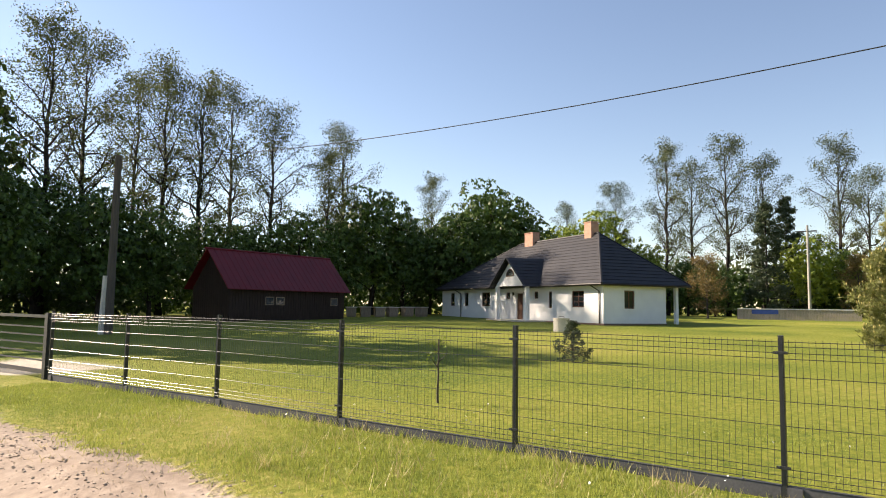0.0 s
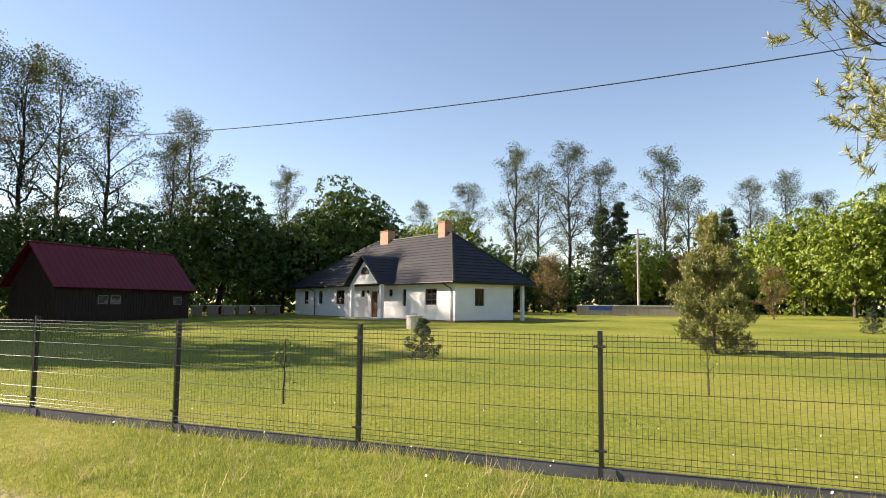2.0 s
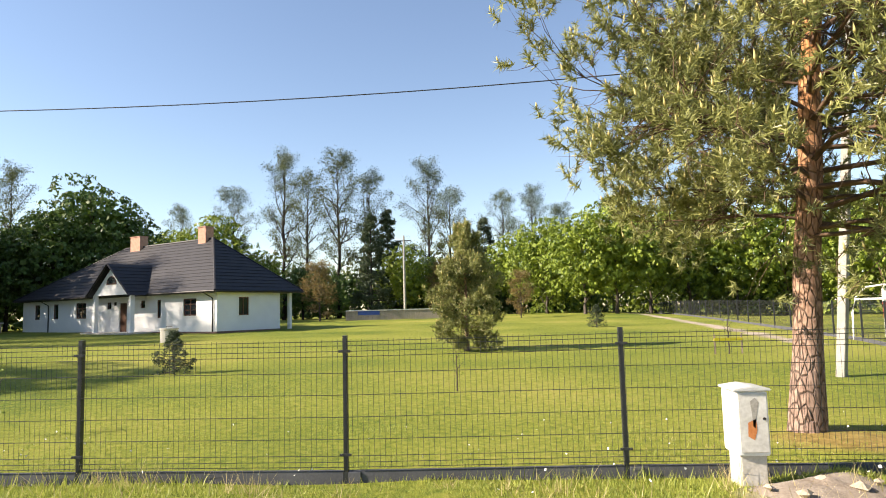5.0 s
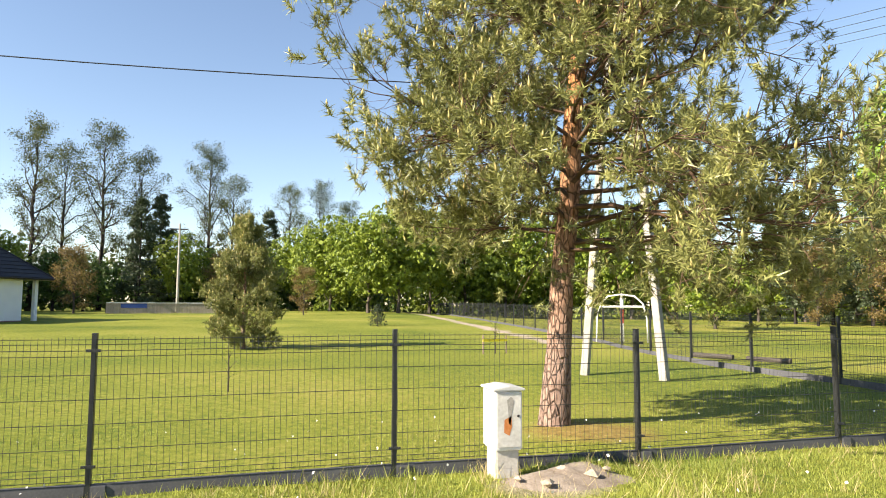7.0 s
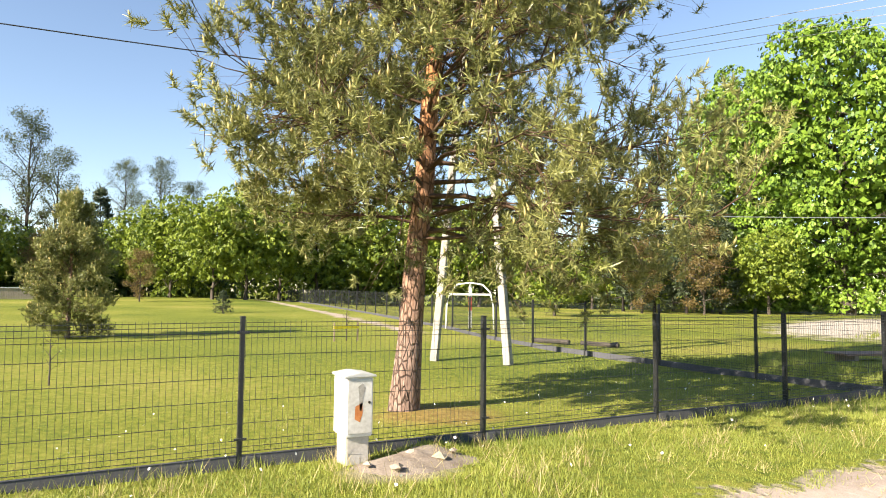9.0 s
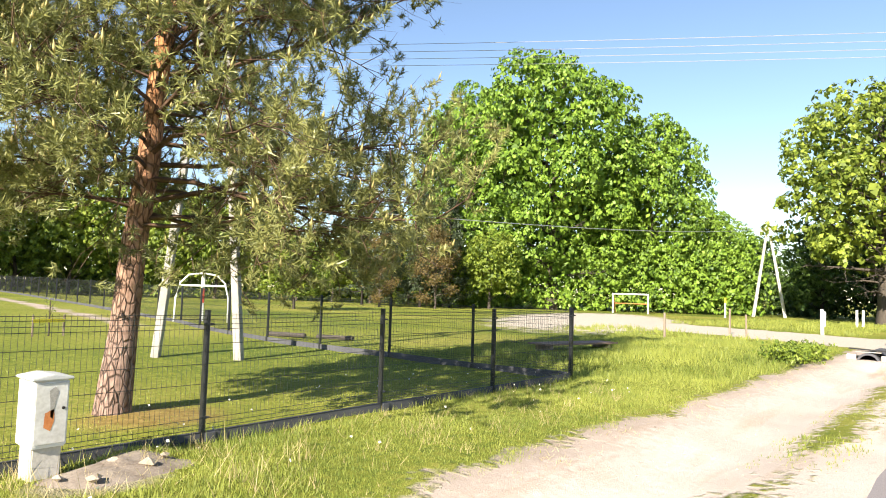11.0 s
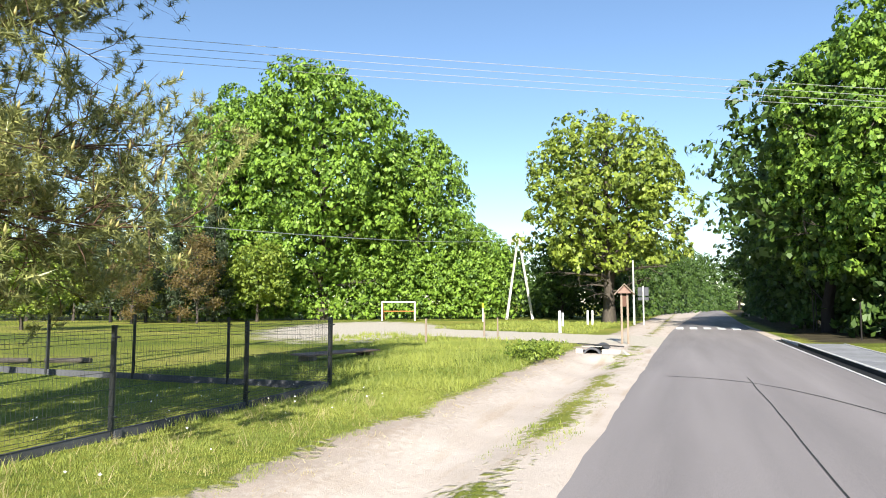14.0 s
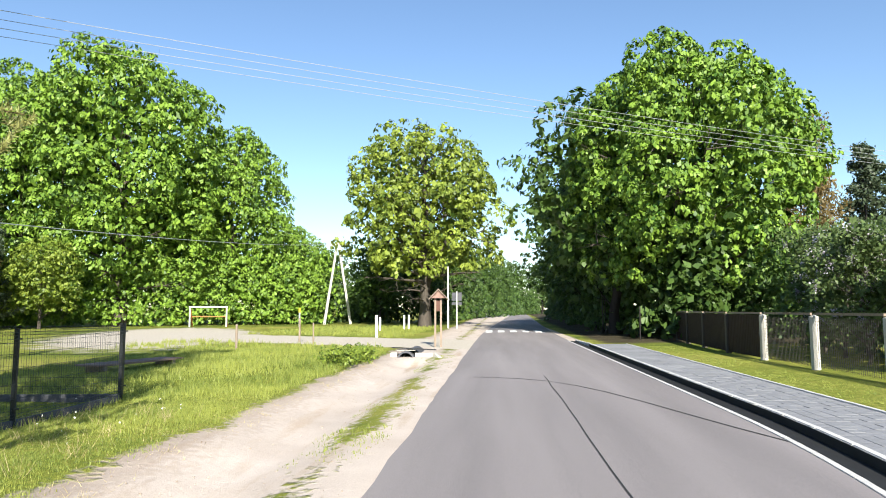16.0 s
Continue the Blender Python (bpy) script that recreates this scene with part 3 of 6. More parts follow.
def wall_with_holes(s, length, height, holes, at, thick=0.3):
    """Wall along u with rectangular holes (u0, u1, z0, z1); at maps (u, w, z)."""
    us = sorted({0, length, *[h for q in holes for h in q[:2]]})
    zs = sorted({-0.3, height, *[h for q in holes for h in q[2:]]})
    for u0, u1 in zip(us, us[1:]):
        for z0, z1 in zip(zs, zs[1:]):
            um, zm = (u0 + u1) / 2, (z0 + z1) / 2
            solid = lambda u, z: 0 < u < length and -0.3 < z < height and not any(a < u < b and c < z < d for a, b, c, d in holes)
            if not solid(um, zm):
                continue
            vs = [at(u, w, z) for z in (z0, z1) for w in (0, thick) for u in (u0, u1)]
            faces = [(0, 1, 5, 4), (2, 6, 7, 3)]
            for (du, dz), face in (((0, -1), (0, 2, 3, 1)), ((0, 1), (4, 5, 7, 6)), ((-1, 0), (0, 4, 6, 2)), ((1, 0), (1, 3, 7, 5))):
                if not solid((u0 - 0.001 if du < 0 else u1 + 0.001) if du else um, (z0 - 0.001 if dz < 0 else z1 + 0.001) if dz else zm):
                    faces.append(face)
            s.add(vs, faces)


front_holes = [(2.1, 3.5, 1.15, 2.3), (5.95, 6.4, 1.05, 2.3), (7.8, 8.35, 1.78, 2.32), (10.0, 10.95, 0.12, 2.2), (12.0, 12.6, 1.78, 2.3),
               (15.4, 16.9, 1.15, 2.35), (19.5, 20.3, 1.15, 2.35), (22.4, 23.3, 1.15, 2.35)]
end_holes = [(1.76, 2.63, 1.1, 2.32)]
s = Shape()
wall_with_holes(s, LEN, WALL, front_holes, lambda u, w, z: (u, w, z))
hpart("wall", s, M_PLASTER, house, "white plastered front wall")
s = Shape()
wall_with_holes(s, DEP - 0.302, WALL, [(a - 0.302, b - 0.302, c, d) for a, b, c, d in end_holes], lambda u, w, z: (w, u + 0.302, z))
hpart("wall", s, M_PLASTER, house, "white plastered end wall")
hpart("wall", Shape().box(0.0, LEN, DEP + 0.002, DEP + 0.3, -0.3, WALL), M_PLASTER, house)
hpart("wall", Shape().box(LEN - 0.3, LEN, 0.302, DEP, -0.3, WALL), M_PLASTER, house)
hpart("plinth", Shape().box(-0.03, LEN + 0.03, -0.03, DEP + 0.33, -0.35, 0.1), surface("brick_red_plinth", (0.16, 0.09, 0.07), (0.26, 0.16, 0.13), 4, 40, 0.85), house)
hpart("floor_slab", Shape().box(0.32, LEN - 0.32, 0.32, DEP - 0.02, 0.1, 0.12), M_DARK, house)


def house_window(a0, a1, z0, z1, at, bars=(1, 2), sill=True):
    """A framed window with glazing bars; at maps (u, w, z) to the house."""
    def bx(s, u0, u1, w0, w1, c0, c1):
        vs = [at(u, w, z) for z in (c0, c1) for w in (w0, w1) for u in (u0, u1)]
        s.add(vs, [(0, 2, 3, 1), (4, 5, 7, 6), (0, 1, 5, 4), (2, 6, 7, 3), (0, 4, 6, 2), (1, 3, 7, 5)])
    fr, w = Shape(), 0.075
    bx(fr, a0, a0 + w, 0.08, 0.15, z0, z1), bx(fr, a1 - w, a1, 0.08, 0.15, z0, z1)
    bx(fr, a0 + w, a1 - w, 0.08, 0.15, z0, z0 + w), bx(fr, a0 + w, a1 - w, 0.08, 0.15, z1 - w, z1)
    for k in range(1, bars[0] + 1):
        u = a0 + (a1 - a0) * k / (bars[0] + 1)
        bx(fr, u - 0.035, u + 0.035, 0.085, 0.145, z0 + w, z1 - w)
    for k in range(1, bars[1] + 1):
        z = z0 + (z1 - z0) * k / (bars[1] + 1)
        bx(fr, a0 + w, a1 - w, 0.09, 0.14, z - 0.022, z + 0.022)
    win = hpart("window", fr, M_BROWN, house, "brown wooden window frame with glazing bars")
    gl = Shape()
    bx(gl, a0 + w, a1 - w, 0.11, 0.118, z0 + w, z1 - w)
    hpart("pane", gl, M_GLASS, win)
    if sill:
        si = Shape()
        bx(si, a0 - 0.05, a1 + 0.05, -0.06, 0.1, z0 - 0.05, z0 - 0.002)
        hpart("sill", si, M_PLASTER, win)


front_at, end_at = (lambda u, w, z: (u, w, z)), (lambda u, w, z: (w, u, z))
for a0, a1, z0, z1 in front_holes:
    if z0 > 0.5:
        house_window(a0, a1, z0, z1, front_at, (1, 2) if a1 - a0 > 1 else (0, 0))
for a0, a1, z0, z1 in end_holes:
    house_window(a0, a1, z0, z1, end_at, (1, 0))
door = hpart("door", Shape().box(10.0, 10.95, 0.08, 0.16, 0.12, 2.2), M_BROWN, house, "dark brown entrance door", 0.01)
hpart("door_handle", Shape().tube([(10.1, 0.05, 1.1), (10.25, 0.05, 1.1)], 0.012), M_KERB, door)
hpart("lamp", Shape().box(9.6, 9.75, -0.1, 0.0, 2.05, 2.3), M_GUTTER, house, "small black wall lantern", 0.01)
hpart("lamp", Shape().box(11.3, 11.45, -0.1, 0.0, 2.05, 2.3), M_GUTTER, house, "small black wall lantern", 0.01)


def slope_courses(s, p00, p10, p01, p11, rows, lift=0.03):
    """Roof plane from eave (p00 to p10) to ridge (p01 to p11), in overlapping courses."""
    p00, p10, p01, p11 = map(Vector, (p00, p10, p01, p11))
    n = (p10 - p00).cross(p01 - p00).normalized()
    if n.z < 0:
        n = -n
    for r in range(rows):
        a, b = r / rows, (r + 1) / rows
        l0, r0, l1, r1 = p00.lerp(p01, a), p10.lerp(p11, a), p00.lerp(p01, b), p10.lerp(p11, b)
        s.add([l0 + n * lift, r0 + n * lift, r1 + n * 0.004, l1 + n * 0.004, l0 + n * 0.004, r0 + n * 0.004], [(0, 1, 2, 3), (0, 4, 5, 1)])


E0, E1, F0, F1, RZ = -0.5, LEN + 0.5, -0.55, 7.2, 6.75
RA, RB, RD, EZ = 4.67, 15.7, 3.35, WALL - 0.02
for label, q, rows in (("anthracite tiled front roof slope", ((E0, F0, EZ), (E1, F0, EZ), (RA, RD, RZ), (RB, RD, RZ)), 16),
                       ("anthracite tiled roof hip", ((E0, F0, EZ), (E0, F1, EZ), (RA, RD, RZ), (RA, RD + 0.01, RZ)), 16),
                       ("", ((E0, F1, EZ), (E1, F1, EZ), (RA, RD, RZ), (RB, RD, RZ)), 8),
                       ("", ((E1, F0, EZ), (E1, F1, EZ), (RB, RD, RZ), (RB, RD + 0.01, RZ)), 8)):
    s = Shape()
    slope_courses(s, *q, rows)
    hpart("roof", s, M_ROOF, house, label)
hpart("roof_ridge", Shape().tube([(RA, RD, RZ), (RB, RD, RZ)], 0.09, 8), M_ROOF, house)
for c in ((E0, F0), (E0, F1)):
    hpart("roof_hip_tile", Shape().tube([(*c, EZ), (RA, RD, RZ)], 0.075, 6), M_ROOF, house)
hpart("roof_hip_tile", Shape().tube([(E1, F0, EZ), (RB, RD, RZ)], 0.075, 6), M_ROOF, house)
hpart("soffit", Shape().box(E0, E1, F0, F1, EZ - 0.14, EZ - 0.03), M_GUTTER, house, "dark eaves boards")
hpart("gutter", Shape().tube([(E0 - 0.05, F0 - 0.06, EZ - 0.06), (E1, F0 - 0.06, EZ - 0.06)], 0.06, 6), M_GUTTER, house)
hpart("gutter", Shape().tube([(E0 - 0.06, F0 - 0.06, EZ - 0.06), (E0 - 0.06, F1, EZ - 0.06)], 0.06, 6), M_GUTTER, house)
for a in (0.35, 20.9):
    hpart("downpipe", Shape().tube([(a + 0.35, F0 - 0.04, EZ - 0.1), (a + 0.02, -0.07, EZ - 0.5), (a, -0.07, 0.1)], 0.045, 6), M_GUTTER, house)
for a, w, top in ((5.55, 0.85, 7.6), (13.9, 1.3, 7.55)):
    ch = hpart("chimney", Shape().box(a - w / 2, a + w / 2, RD - 0.35, RD + 0.35, 5.8, top), M_BRICK, house, "orange brick chimney", 0.01)
    hpart("cap", Shape().box(a - w / 2 - 0.05, a + w / 2 + 0.05, RD - 0.4, RD + 0.4, top, top + 0.07), M_BRICK, ch, "", 0.01)
# entrance porch with its own gable
PA, PB, PF, PZ = 7.0, 11.75, -1.55, 4.95
PM = (PA + PB) / 2
s = Shape().add([(PA + 0.1, PF, EZ - 0.02), (PB - 0.1, PF, EZ - 0.02), (PM, PF, PZ - 0.25), (PA + 0.1, PF + 0.22, EZ - 0.02), (PB - 0.1, PF + 0.22, EZ - 0.02), (PM, PF + 0.22, PZ - 0.25)],
                [(0, 1, 2), (3, 5, 4), (0, 3, 4, 1), (1, 4, 5, 2), (2, 5, 3, 0)])
hpart("porch_gable", s, M_PLASTER, house, "white plastered porch gable")
arch = [(PM + 0.62 * math.cos(math.pi * k / 10), EZ + 0.72 + 0.6 * math.sin(math.pi * k / 10)) for k in range(11)]
aw = hpart("window", Shape().prism(arch, PF - 0.03, PF + 0.0), M_BROWN, house, "brown half-round gable window")
arch = [(PM + 0.5 * math.cos(math.pi * k / 10), EZ + 0.79 + 0.46 * math.sin(math.pi * k / 10)) for k in range(11)]
hpart("pane", Shape().prism(arch, PF - 0.04, PF - 0.032), M_GLASS, aw)
back_b = 2.3
for e, i in ((PA - 0.35, 0), (PB + 0.35, 1)):
    s = Shape()
    slope_courses(s, (e, PF - 0.35, EZ - 0.12), (e, back_b - 1.9, EZ - 0.12), (PM, PF - 0.35, PZ), (PM, back_b - 0.2, PZ), 9)
    hpart("porch_roof", s, M_ROOF, house)
    hpart("porch_bargeboard", Shape().tube([(e, PF - 0.36, EZ - 0.16), (PM, PF - 0.36, PZ - 0.04)], 0.07, 4), M_GUTTER, house)
for a in (PA + 0.15, PB - 0.15):
    hpart("porch_column", Shape().box(a - 0.14, a + 0.14, PF, PF + 0.28, -0.3, EZ - 0.02), M_PLASTER, house, "white square porch column", 0.01)
hpart("porch_step", Shape().box(PA - 0.3, PB + 0.8, PF - 0.4, -0.035, -0.3, 0.12), M_CONCRETE, house, "grey concrete porch slab", 0.01)
hpart("porch_step", Shape().box(PA + 0.2, PB + 0.2, PF - 0.9, PF - 0.41, -0.3, -0.02), M_CONCRETE, house, "", 0.01)
for a in (0.3, 9.0):
    hpart("veranda_column", Shape().box(a - 0.12, a + 0.12, 6.5, 6.74, -0.3, EZ - 0.14), M_PLASTER, house, "white veranda post", 0.01)

# ---- barn ----
BX, BY = -38.5, 28.6
barn = thing("barn", (BX, BY, gz(BX, BY) - 0.05), 0, "dark board barn with a steep red sheet-metal roof", "barn")
part("wall", Shape().box(-4.2, 0, 0.12, 11.4, -0.3, 2.5), M_BARN, barn)
part("gable_wall", Shape().prism([(-4.2, 2.48), (0, 2.48), (-2.1, 5.0)], 0.14, 0.3), M_BARN, barn)
part("gable_wall", Shape().prism([(-4.2, 2.48), (0, 2.48), (-2.1, 5.0)], 11.2, 11.38), M_BARN, barn)
for k in range(46):
    y = 0.15 + k * 0.24
    part("board", Shape().box(0.002, 0.028, y, y + 0.21, -0.1, 2.45), M_BARN, barn)
for k in range(17):
    x = -4.15 + k * 0.245
    part("board", Shape().box(x, x + 0.215, 0.09, 0.118, -0.1, 2.48 + 2.5 * (1 - abs(x + 0.107 + 2.1) / 2.1) - 0.1), M_BARN, barn)
for sx in (1, -1):
    s = Shape()
    ex, ez, rz, th = -2.1 + sx * 2.55, 2.3, 5.15, 0.05
    s.add([(ex, -0.35, ez), (ex, 11.7, ez), (-2.1, 11.7, rz), (-2.1, -0.35, rz), (ex, -0.35, ez + th), (ex, 11.7, ez + th), (-2.1, 11.7, rz + th), (-2.1, -0.35, rz + th)],
          [(0, 1, 2, 3), (4, 5, 6, 7), (0, 1, 5, 4), (1, 2, 6, 5), (0, 3, 7, 4)])
    roof = part("roof", s, M_RED, barn, "dark red ribbed sheet roof")
    for k in range(24):
        y = -0.3 + k * 0.5
        part("rib", Shape().tube([(ex, y, ez + th), (-2.1, y, rz + th)], 0.02, 4), M_RED, roof)
part("ridge_cap", Shape().tube([(-2.1, -0.5, 5.2), (-2.1, 11.7, 5.2)], 0.08, 6), M_RED, barn)
for y in (3.6, 4.6, 10.2):
    w = part("window", Shape().box(0.03, 0.06, y - 0.4, y + 0.4, 1.25, 1.85), M_OLDWOOD, barn, "small barn window")
    part("pane", Shape().box(0.062, 0.068, y - 0.33, y + 0.33, 1.31, 1.79), M_GLASS, w)

# ---- trees ----

def unit(v):
    return v / np.maximum(np.linalg.norm(v, axis=-1, keepdims=True), 1e-9)


def leaf_quads(centres, size, r, aspect=0.55, droop=0.0, flat=0.0):
    """One four-cornered leaf at each centre, turned at random."""
    n = len(centres)
    d = unit(r.normal(size=(n, 3)) * (1, 1, 1 - flat) + (0, 0, -droop))
    s = unit(np.cross(d, unit(r.normal(size=(n, 3)) * (1 - flat, 1 - flat, 1) + (0, 0, flat * 2))))
    L = (size * r.uniform(0.6, 1.3, n))[:, None]
    a, b = d * L * 0.5, s * L * aspect * 0.5
    v = np.stack([centres - a, centres + b * 1.0 - a * 0.1, centres + a, centres - b - a * 0.1], 1).reshape(-1, 3)
    return v, np.arange(4 * n).reshape(n, 4)


def branch_tubes(segments, sides=5):
    """Tapered tubes for an array of (start, end, r0, r1)."""
    p0 = np.array([q[0] for q in segments]); p1 = np.array([q[1] for q in segments])
    r0 = np.array([q[2] for q in segments]); r1 = np.array([q[3] for q in segments])
    d = unit(p1 - p0)
    ref = np.where(np.abs(d[:, 2:3]) < 0.9, np.array([[0, 0, 1.0]]), np.array([[1.0, 0, 0]]))
    a = unit(np.cross(d, ref)); c = np.cross(d, a)
    t = np.arange(sides) * 2 * np.pi / sides
    ring = a[:, None] * np.cos(t)[None, :, None] + c[:, None] * np.sin(t)[None, :, None]
    v = np.concatenate([p0[:, None] + ring * r0[:, None, None], p1[:, None] + ring * r1[:, None, None]], 1).reshape(-1, 3)
    base = (np.arange(len(p0)) * 2 * sides)[:, None]
    k = np.arange(sides)
    q = np.stack([base + k, base + (k + 1) % sides, base + sides + (k + 1) % sides, base + sides + k], -1).reshape(-1, 4)
    return v, q


def polyline(start, direction, length, n, r, wander=0.12, lift=0.0):
    pts, d, p = [np.array(start, float)], np.array(direction, float), np.array(start, float)
    d /= np.linalg.norm(d)
    for _ in range(n):
        d = d + r.normal(size=3) * wander + np.array([0, 0, lift])
        d /= np.linalg.norm(d)
        p = p + d * length / n
        pts.append(p)
    return pts


def grow(seed, height, radius, trunk_r, base, profile, limbs, angle, lift, subs, twigs, lean=(0, 0), fork=1.0, wander=0.12, stop=0.97, jitter=0.02, thick=0.028, skew=(0.0, 0.0), low=0):
    """Segments of trunk and limbs, and the tips where leaves sit."""
    r = np.random.default_rng(seed)
    seg, tips = [], []
    small = min(1.0, height / 9)
    stem = [np.array([lean[0] * (k / 10) + r.normal() * jitter * radius * (k > 0), lean[1] * (k / 10) + r.normal() * jitter * radius * (k > 0), height * stop * k / 10]) for k in range(11)]
    rad = lambda f: trunk_r * (1.25 if f < 0.02 else 1.0) * (1 - f) ** 0.8 + 0.012
    for k in range(10):
        seg.append((stem[k], stem[k + 1], rad(k / 10), rad((k + 1) / 10)))
    for i in range(limbs):
        f = base + (0.98 - base) * ((i + r.uniform(0, 0.9)) / limbs) ** fork
        k = min(int(f * 10), 9)
        p = stem[k] + (stem[k + 1] - stem[k]) * (f * 10 - k)
        az = i * 2.39996 + r.uniform(-0.5, 0.5)
        el = radians(angle(f) + r.uniform(-9, 9))
        L = radius * profile((f - base) / (1 - base)) * r.uniform(0.75, 1.15) * (1 + skew[0] * (0.45 + 0.9 * f) * math.cos(az - radians(skew[1]))) + 0.25 * small
        if i < low:
            az, el, L = radians(skew[1]) + 1.5 * ((i + 0.5) / low - 0.5), radians(-5 + r.uniform(-7, 7)), radius * r.uniform(0.9, 1.15)
        main = polyline(p, (math.cos(az) * math.cos(el), math.sin(az) * math.cos(el), math.sin(el)), L, 5, r, wander, lift)
        lr = min(rad(f) * 0.62, thick * L + 0.008 * small)
        for j in range(5):
            seg.append((main[j], main[j + 1], lr * (1 - j / 5.6), lr * (1 - (j + 1) / 5.6)))
        tips.append((main[5], main[5] - main[4]))
        for sidx in range(subs):
            g = 0.28 + 0.72 * (sidx + r.uniform(0, 1)) / subs
            j = min(int(g * 5), 4)
            q = main[j] + (main[j + 1] - main[j]) * (g * 5 - j)
            dd = unit(main[j + 1] - main[j]) + r.normal(size=3) * 0.55
            SL = L * r.uniform(0.22, 0.42) * (1.15 - 0.5 * g) + 0.15 * small
            sub = polyline(q, dd, SL, 3, r, wander * 1.5, lift * 1.2)
            sr = max(lr * 0.42 * (1.1 - g * 0.6), 0.006 * small)
            for j2 in range(3):
                seg.append((sub[j2], sub[j2 + 1], sr * (1 - j2 / 3.6), sr * (1 - (j2 + 1) / 3.6)))
            tips.append((sub[3], sub[3] - sub[2]))
            for tw in range(twigs):
                j2 = r.integers(0, 3)
                q2 = sub[j2] + (sub[j2 + 1] - sub[j2]) * r.uniform(0.2, 1)
                d2 = unit(sub[j2 + 1] - sub[j2]) + r.normal(size=3) * 0.7
                TL = SL * r.uniform(0.3, 0.6) + 0.08 * small
                tw_pts = polyline(q2, d2, TL, 2, r, wander * 1.5, lift)
                for j3 in range(2):
                    seg.append((tw_pts[j3], tw_pts[j3 + 1], sr * 0.5 * (1 - j3 / 2.5), sr * 0.5 * (1 - (j3 + 1) / 2.5)))
                tips.append((tw_pts[2], tw_pts[2] - tw_pts[1]))
    return seg, tips, r


def clouds(tips, n, spread, r, squash=0.7):
    """n leaf places scattered round the tips."""
    t = np.array([p for p, _ in tips])
    c = t[r.integers(0, len(t), n)]
    return c + np.clip(r.normal(size=(n, 3)), -1.8, 1.8) * spread * np.array([1, 1, squash])


def umbrellas(c, up, R, per, leaf, r, aspect=0.6):
    """Small drooping rosettes: leaves laid over a cap round each place."""
    n = len(c) * per
    rr = R * r.uniform(0.6, 1.25, (len(c), 1))
    g = unit(r.normal(size=(n, 3)) + np.repeat(up, per, 0) * 1.5)
    p = np.repeat(c, per, 0) + g * np.repeat(rr, per, 0) * r.uniform(0.55, 1.05, (n, 1)) * np.array([1, 1, 0.7])
    nrm = unit(g + r.normal(size=(n, 3)) * 0.33)
    d = g * np.array([1, 1, 0.2]) + np.array([0, 0, -0.75]) + r.normal(size=(n, 3)) * 0.4
    d = unit(d - nrm * (d * nrm).sum(1, keepdims=True))
    s = np.cross(nrm, d)
    L = leaf * r.uniform(0.6, 1.3, (n, 1))
    a, b = d * L * 0.5, s * L * aspect * 0.5
    v = np.stack([p - a, p + b + a * 0.25, p + a, p - b + a * 0.25], 1).reshape(-1, 3)
    return v, np.arange(4 * n).reshape(n, 4)


def lobed_crown(r, height, radius, z0, lobes, clumps, per, leaf, R, fill, aspect=0.6, lobe=0.36):
    """A crown of big rounded lobes, each covered with drooping rosettes, dense and dark inside."""
    zc, hz = (height + z0) / 2, (height - z0) / 2
    i = np.arange(lobes) + 0.5
    z = 1 - 1.9 * i / lobes
    az = i * 2.39996 + r.normal(0, 0.3, lobes)
    q = np.sqrt(np.clip(1 - z * z, 0, 1))
    d = np.column_stack([q * np.cos(az), q * np.sin(az), z])
    ell = np.array([radius, radius, hz])
    lc = d * ell * 0.67 * r.uniform(0.86, 1.1, (lobes, 1)) * np.where(z < -0.1, 1.12, 1.0)[:, None]
    lr = lobe * radius * r.uniform(0.72, 1.18, lobes)
    cs, ups = [], []
    for k in range(lobes):
        g = unit(r.normal(size=(clumps, 3)))
        g = g[(g @ d[k] > -0.35) & (g[:, 2] > -0.75)]
        c = lc[k] + g * lr[k] * np.array([1, 1, 0.8]) * r.uniform(0.86, 1.04, (len(g), 1))
        keep = np.linalg.norm(c / ell, axis=1) > 0.62
        cs.append(c[keep]); ups.append(unit(g[keep] + np.array([0, 0, 0.75])))
    c, up = np.concatenate(cs), np.concatenate(ups)
    c[:, 2] = np.maximum(c[:, 2] + zc, z0 + 0.2)
    v, f = umbrellas(c, up, R, per, leaf, r, aspect)
    if fill:
        g = unit(r.normal(size=(fill, 3))) * r.uniform(0.3, 0.72, (fill, 1)) * ell + np.array([0, 0, zc])
        v2, f2 = leaf_quads(g, leaf * 1.6, r, 0.8)
        v, f = np.concatenate([v, v2]), np.concatenate([f, f2 + len(v)])
    return v, f


def make_tree(name, seed, label, bark, leaves, height, radius, trunk_r, base, profile, limbs, angle, lift, subs, twigs, n_leaf, leaf, spread, group="", sides=5, category="tree", aspect=0.55, droop=0.0, flat=0.0, wander=0.12, stop=0.97, fork=1.0, crown=None):
    """A tree; crown = (foot, lobes, clumps, leaves a clump, clump size, filling, lobe size) gives a dense lobed crown."""
    seg, tips, r = grow(seed, height * (0.84 if crown else 1.0), radius * (0.76 if crown else 1.0), trunk_r, base, profile, limbs, angle, lift, subs, twigs, wander=wander, stop=stop, fork=fork)
    t = thing(name, (0, 0, 0), 0, label, category, group)
    v, q = branch_tubes(seg, sides)
    part("trunk", array_mesh("trunk", v, q, bark, True), bark, t)
    if crown:
        foot, lobes, clumps, per, R, fill, lobe = crown
        v, q = lobed_crown(r, height, radius, foot, lobes, clumps, per, leaf, R, fill, aspect, lobe)
    else:
        v, q = leaf_quads(clouds(tips, n_leaf, spread, r), leaf, r, aspect, droop, flat)
    part("crown", array_mesh("crown", v, q, leaves), leaves, t)
    return t


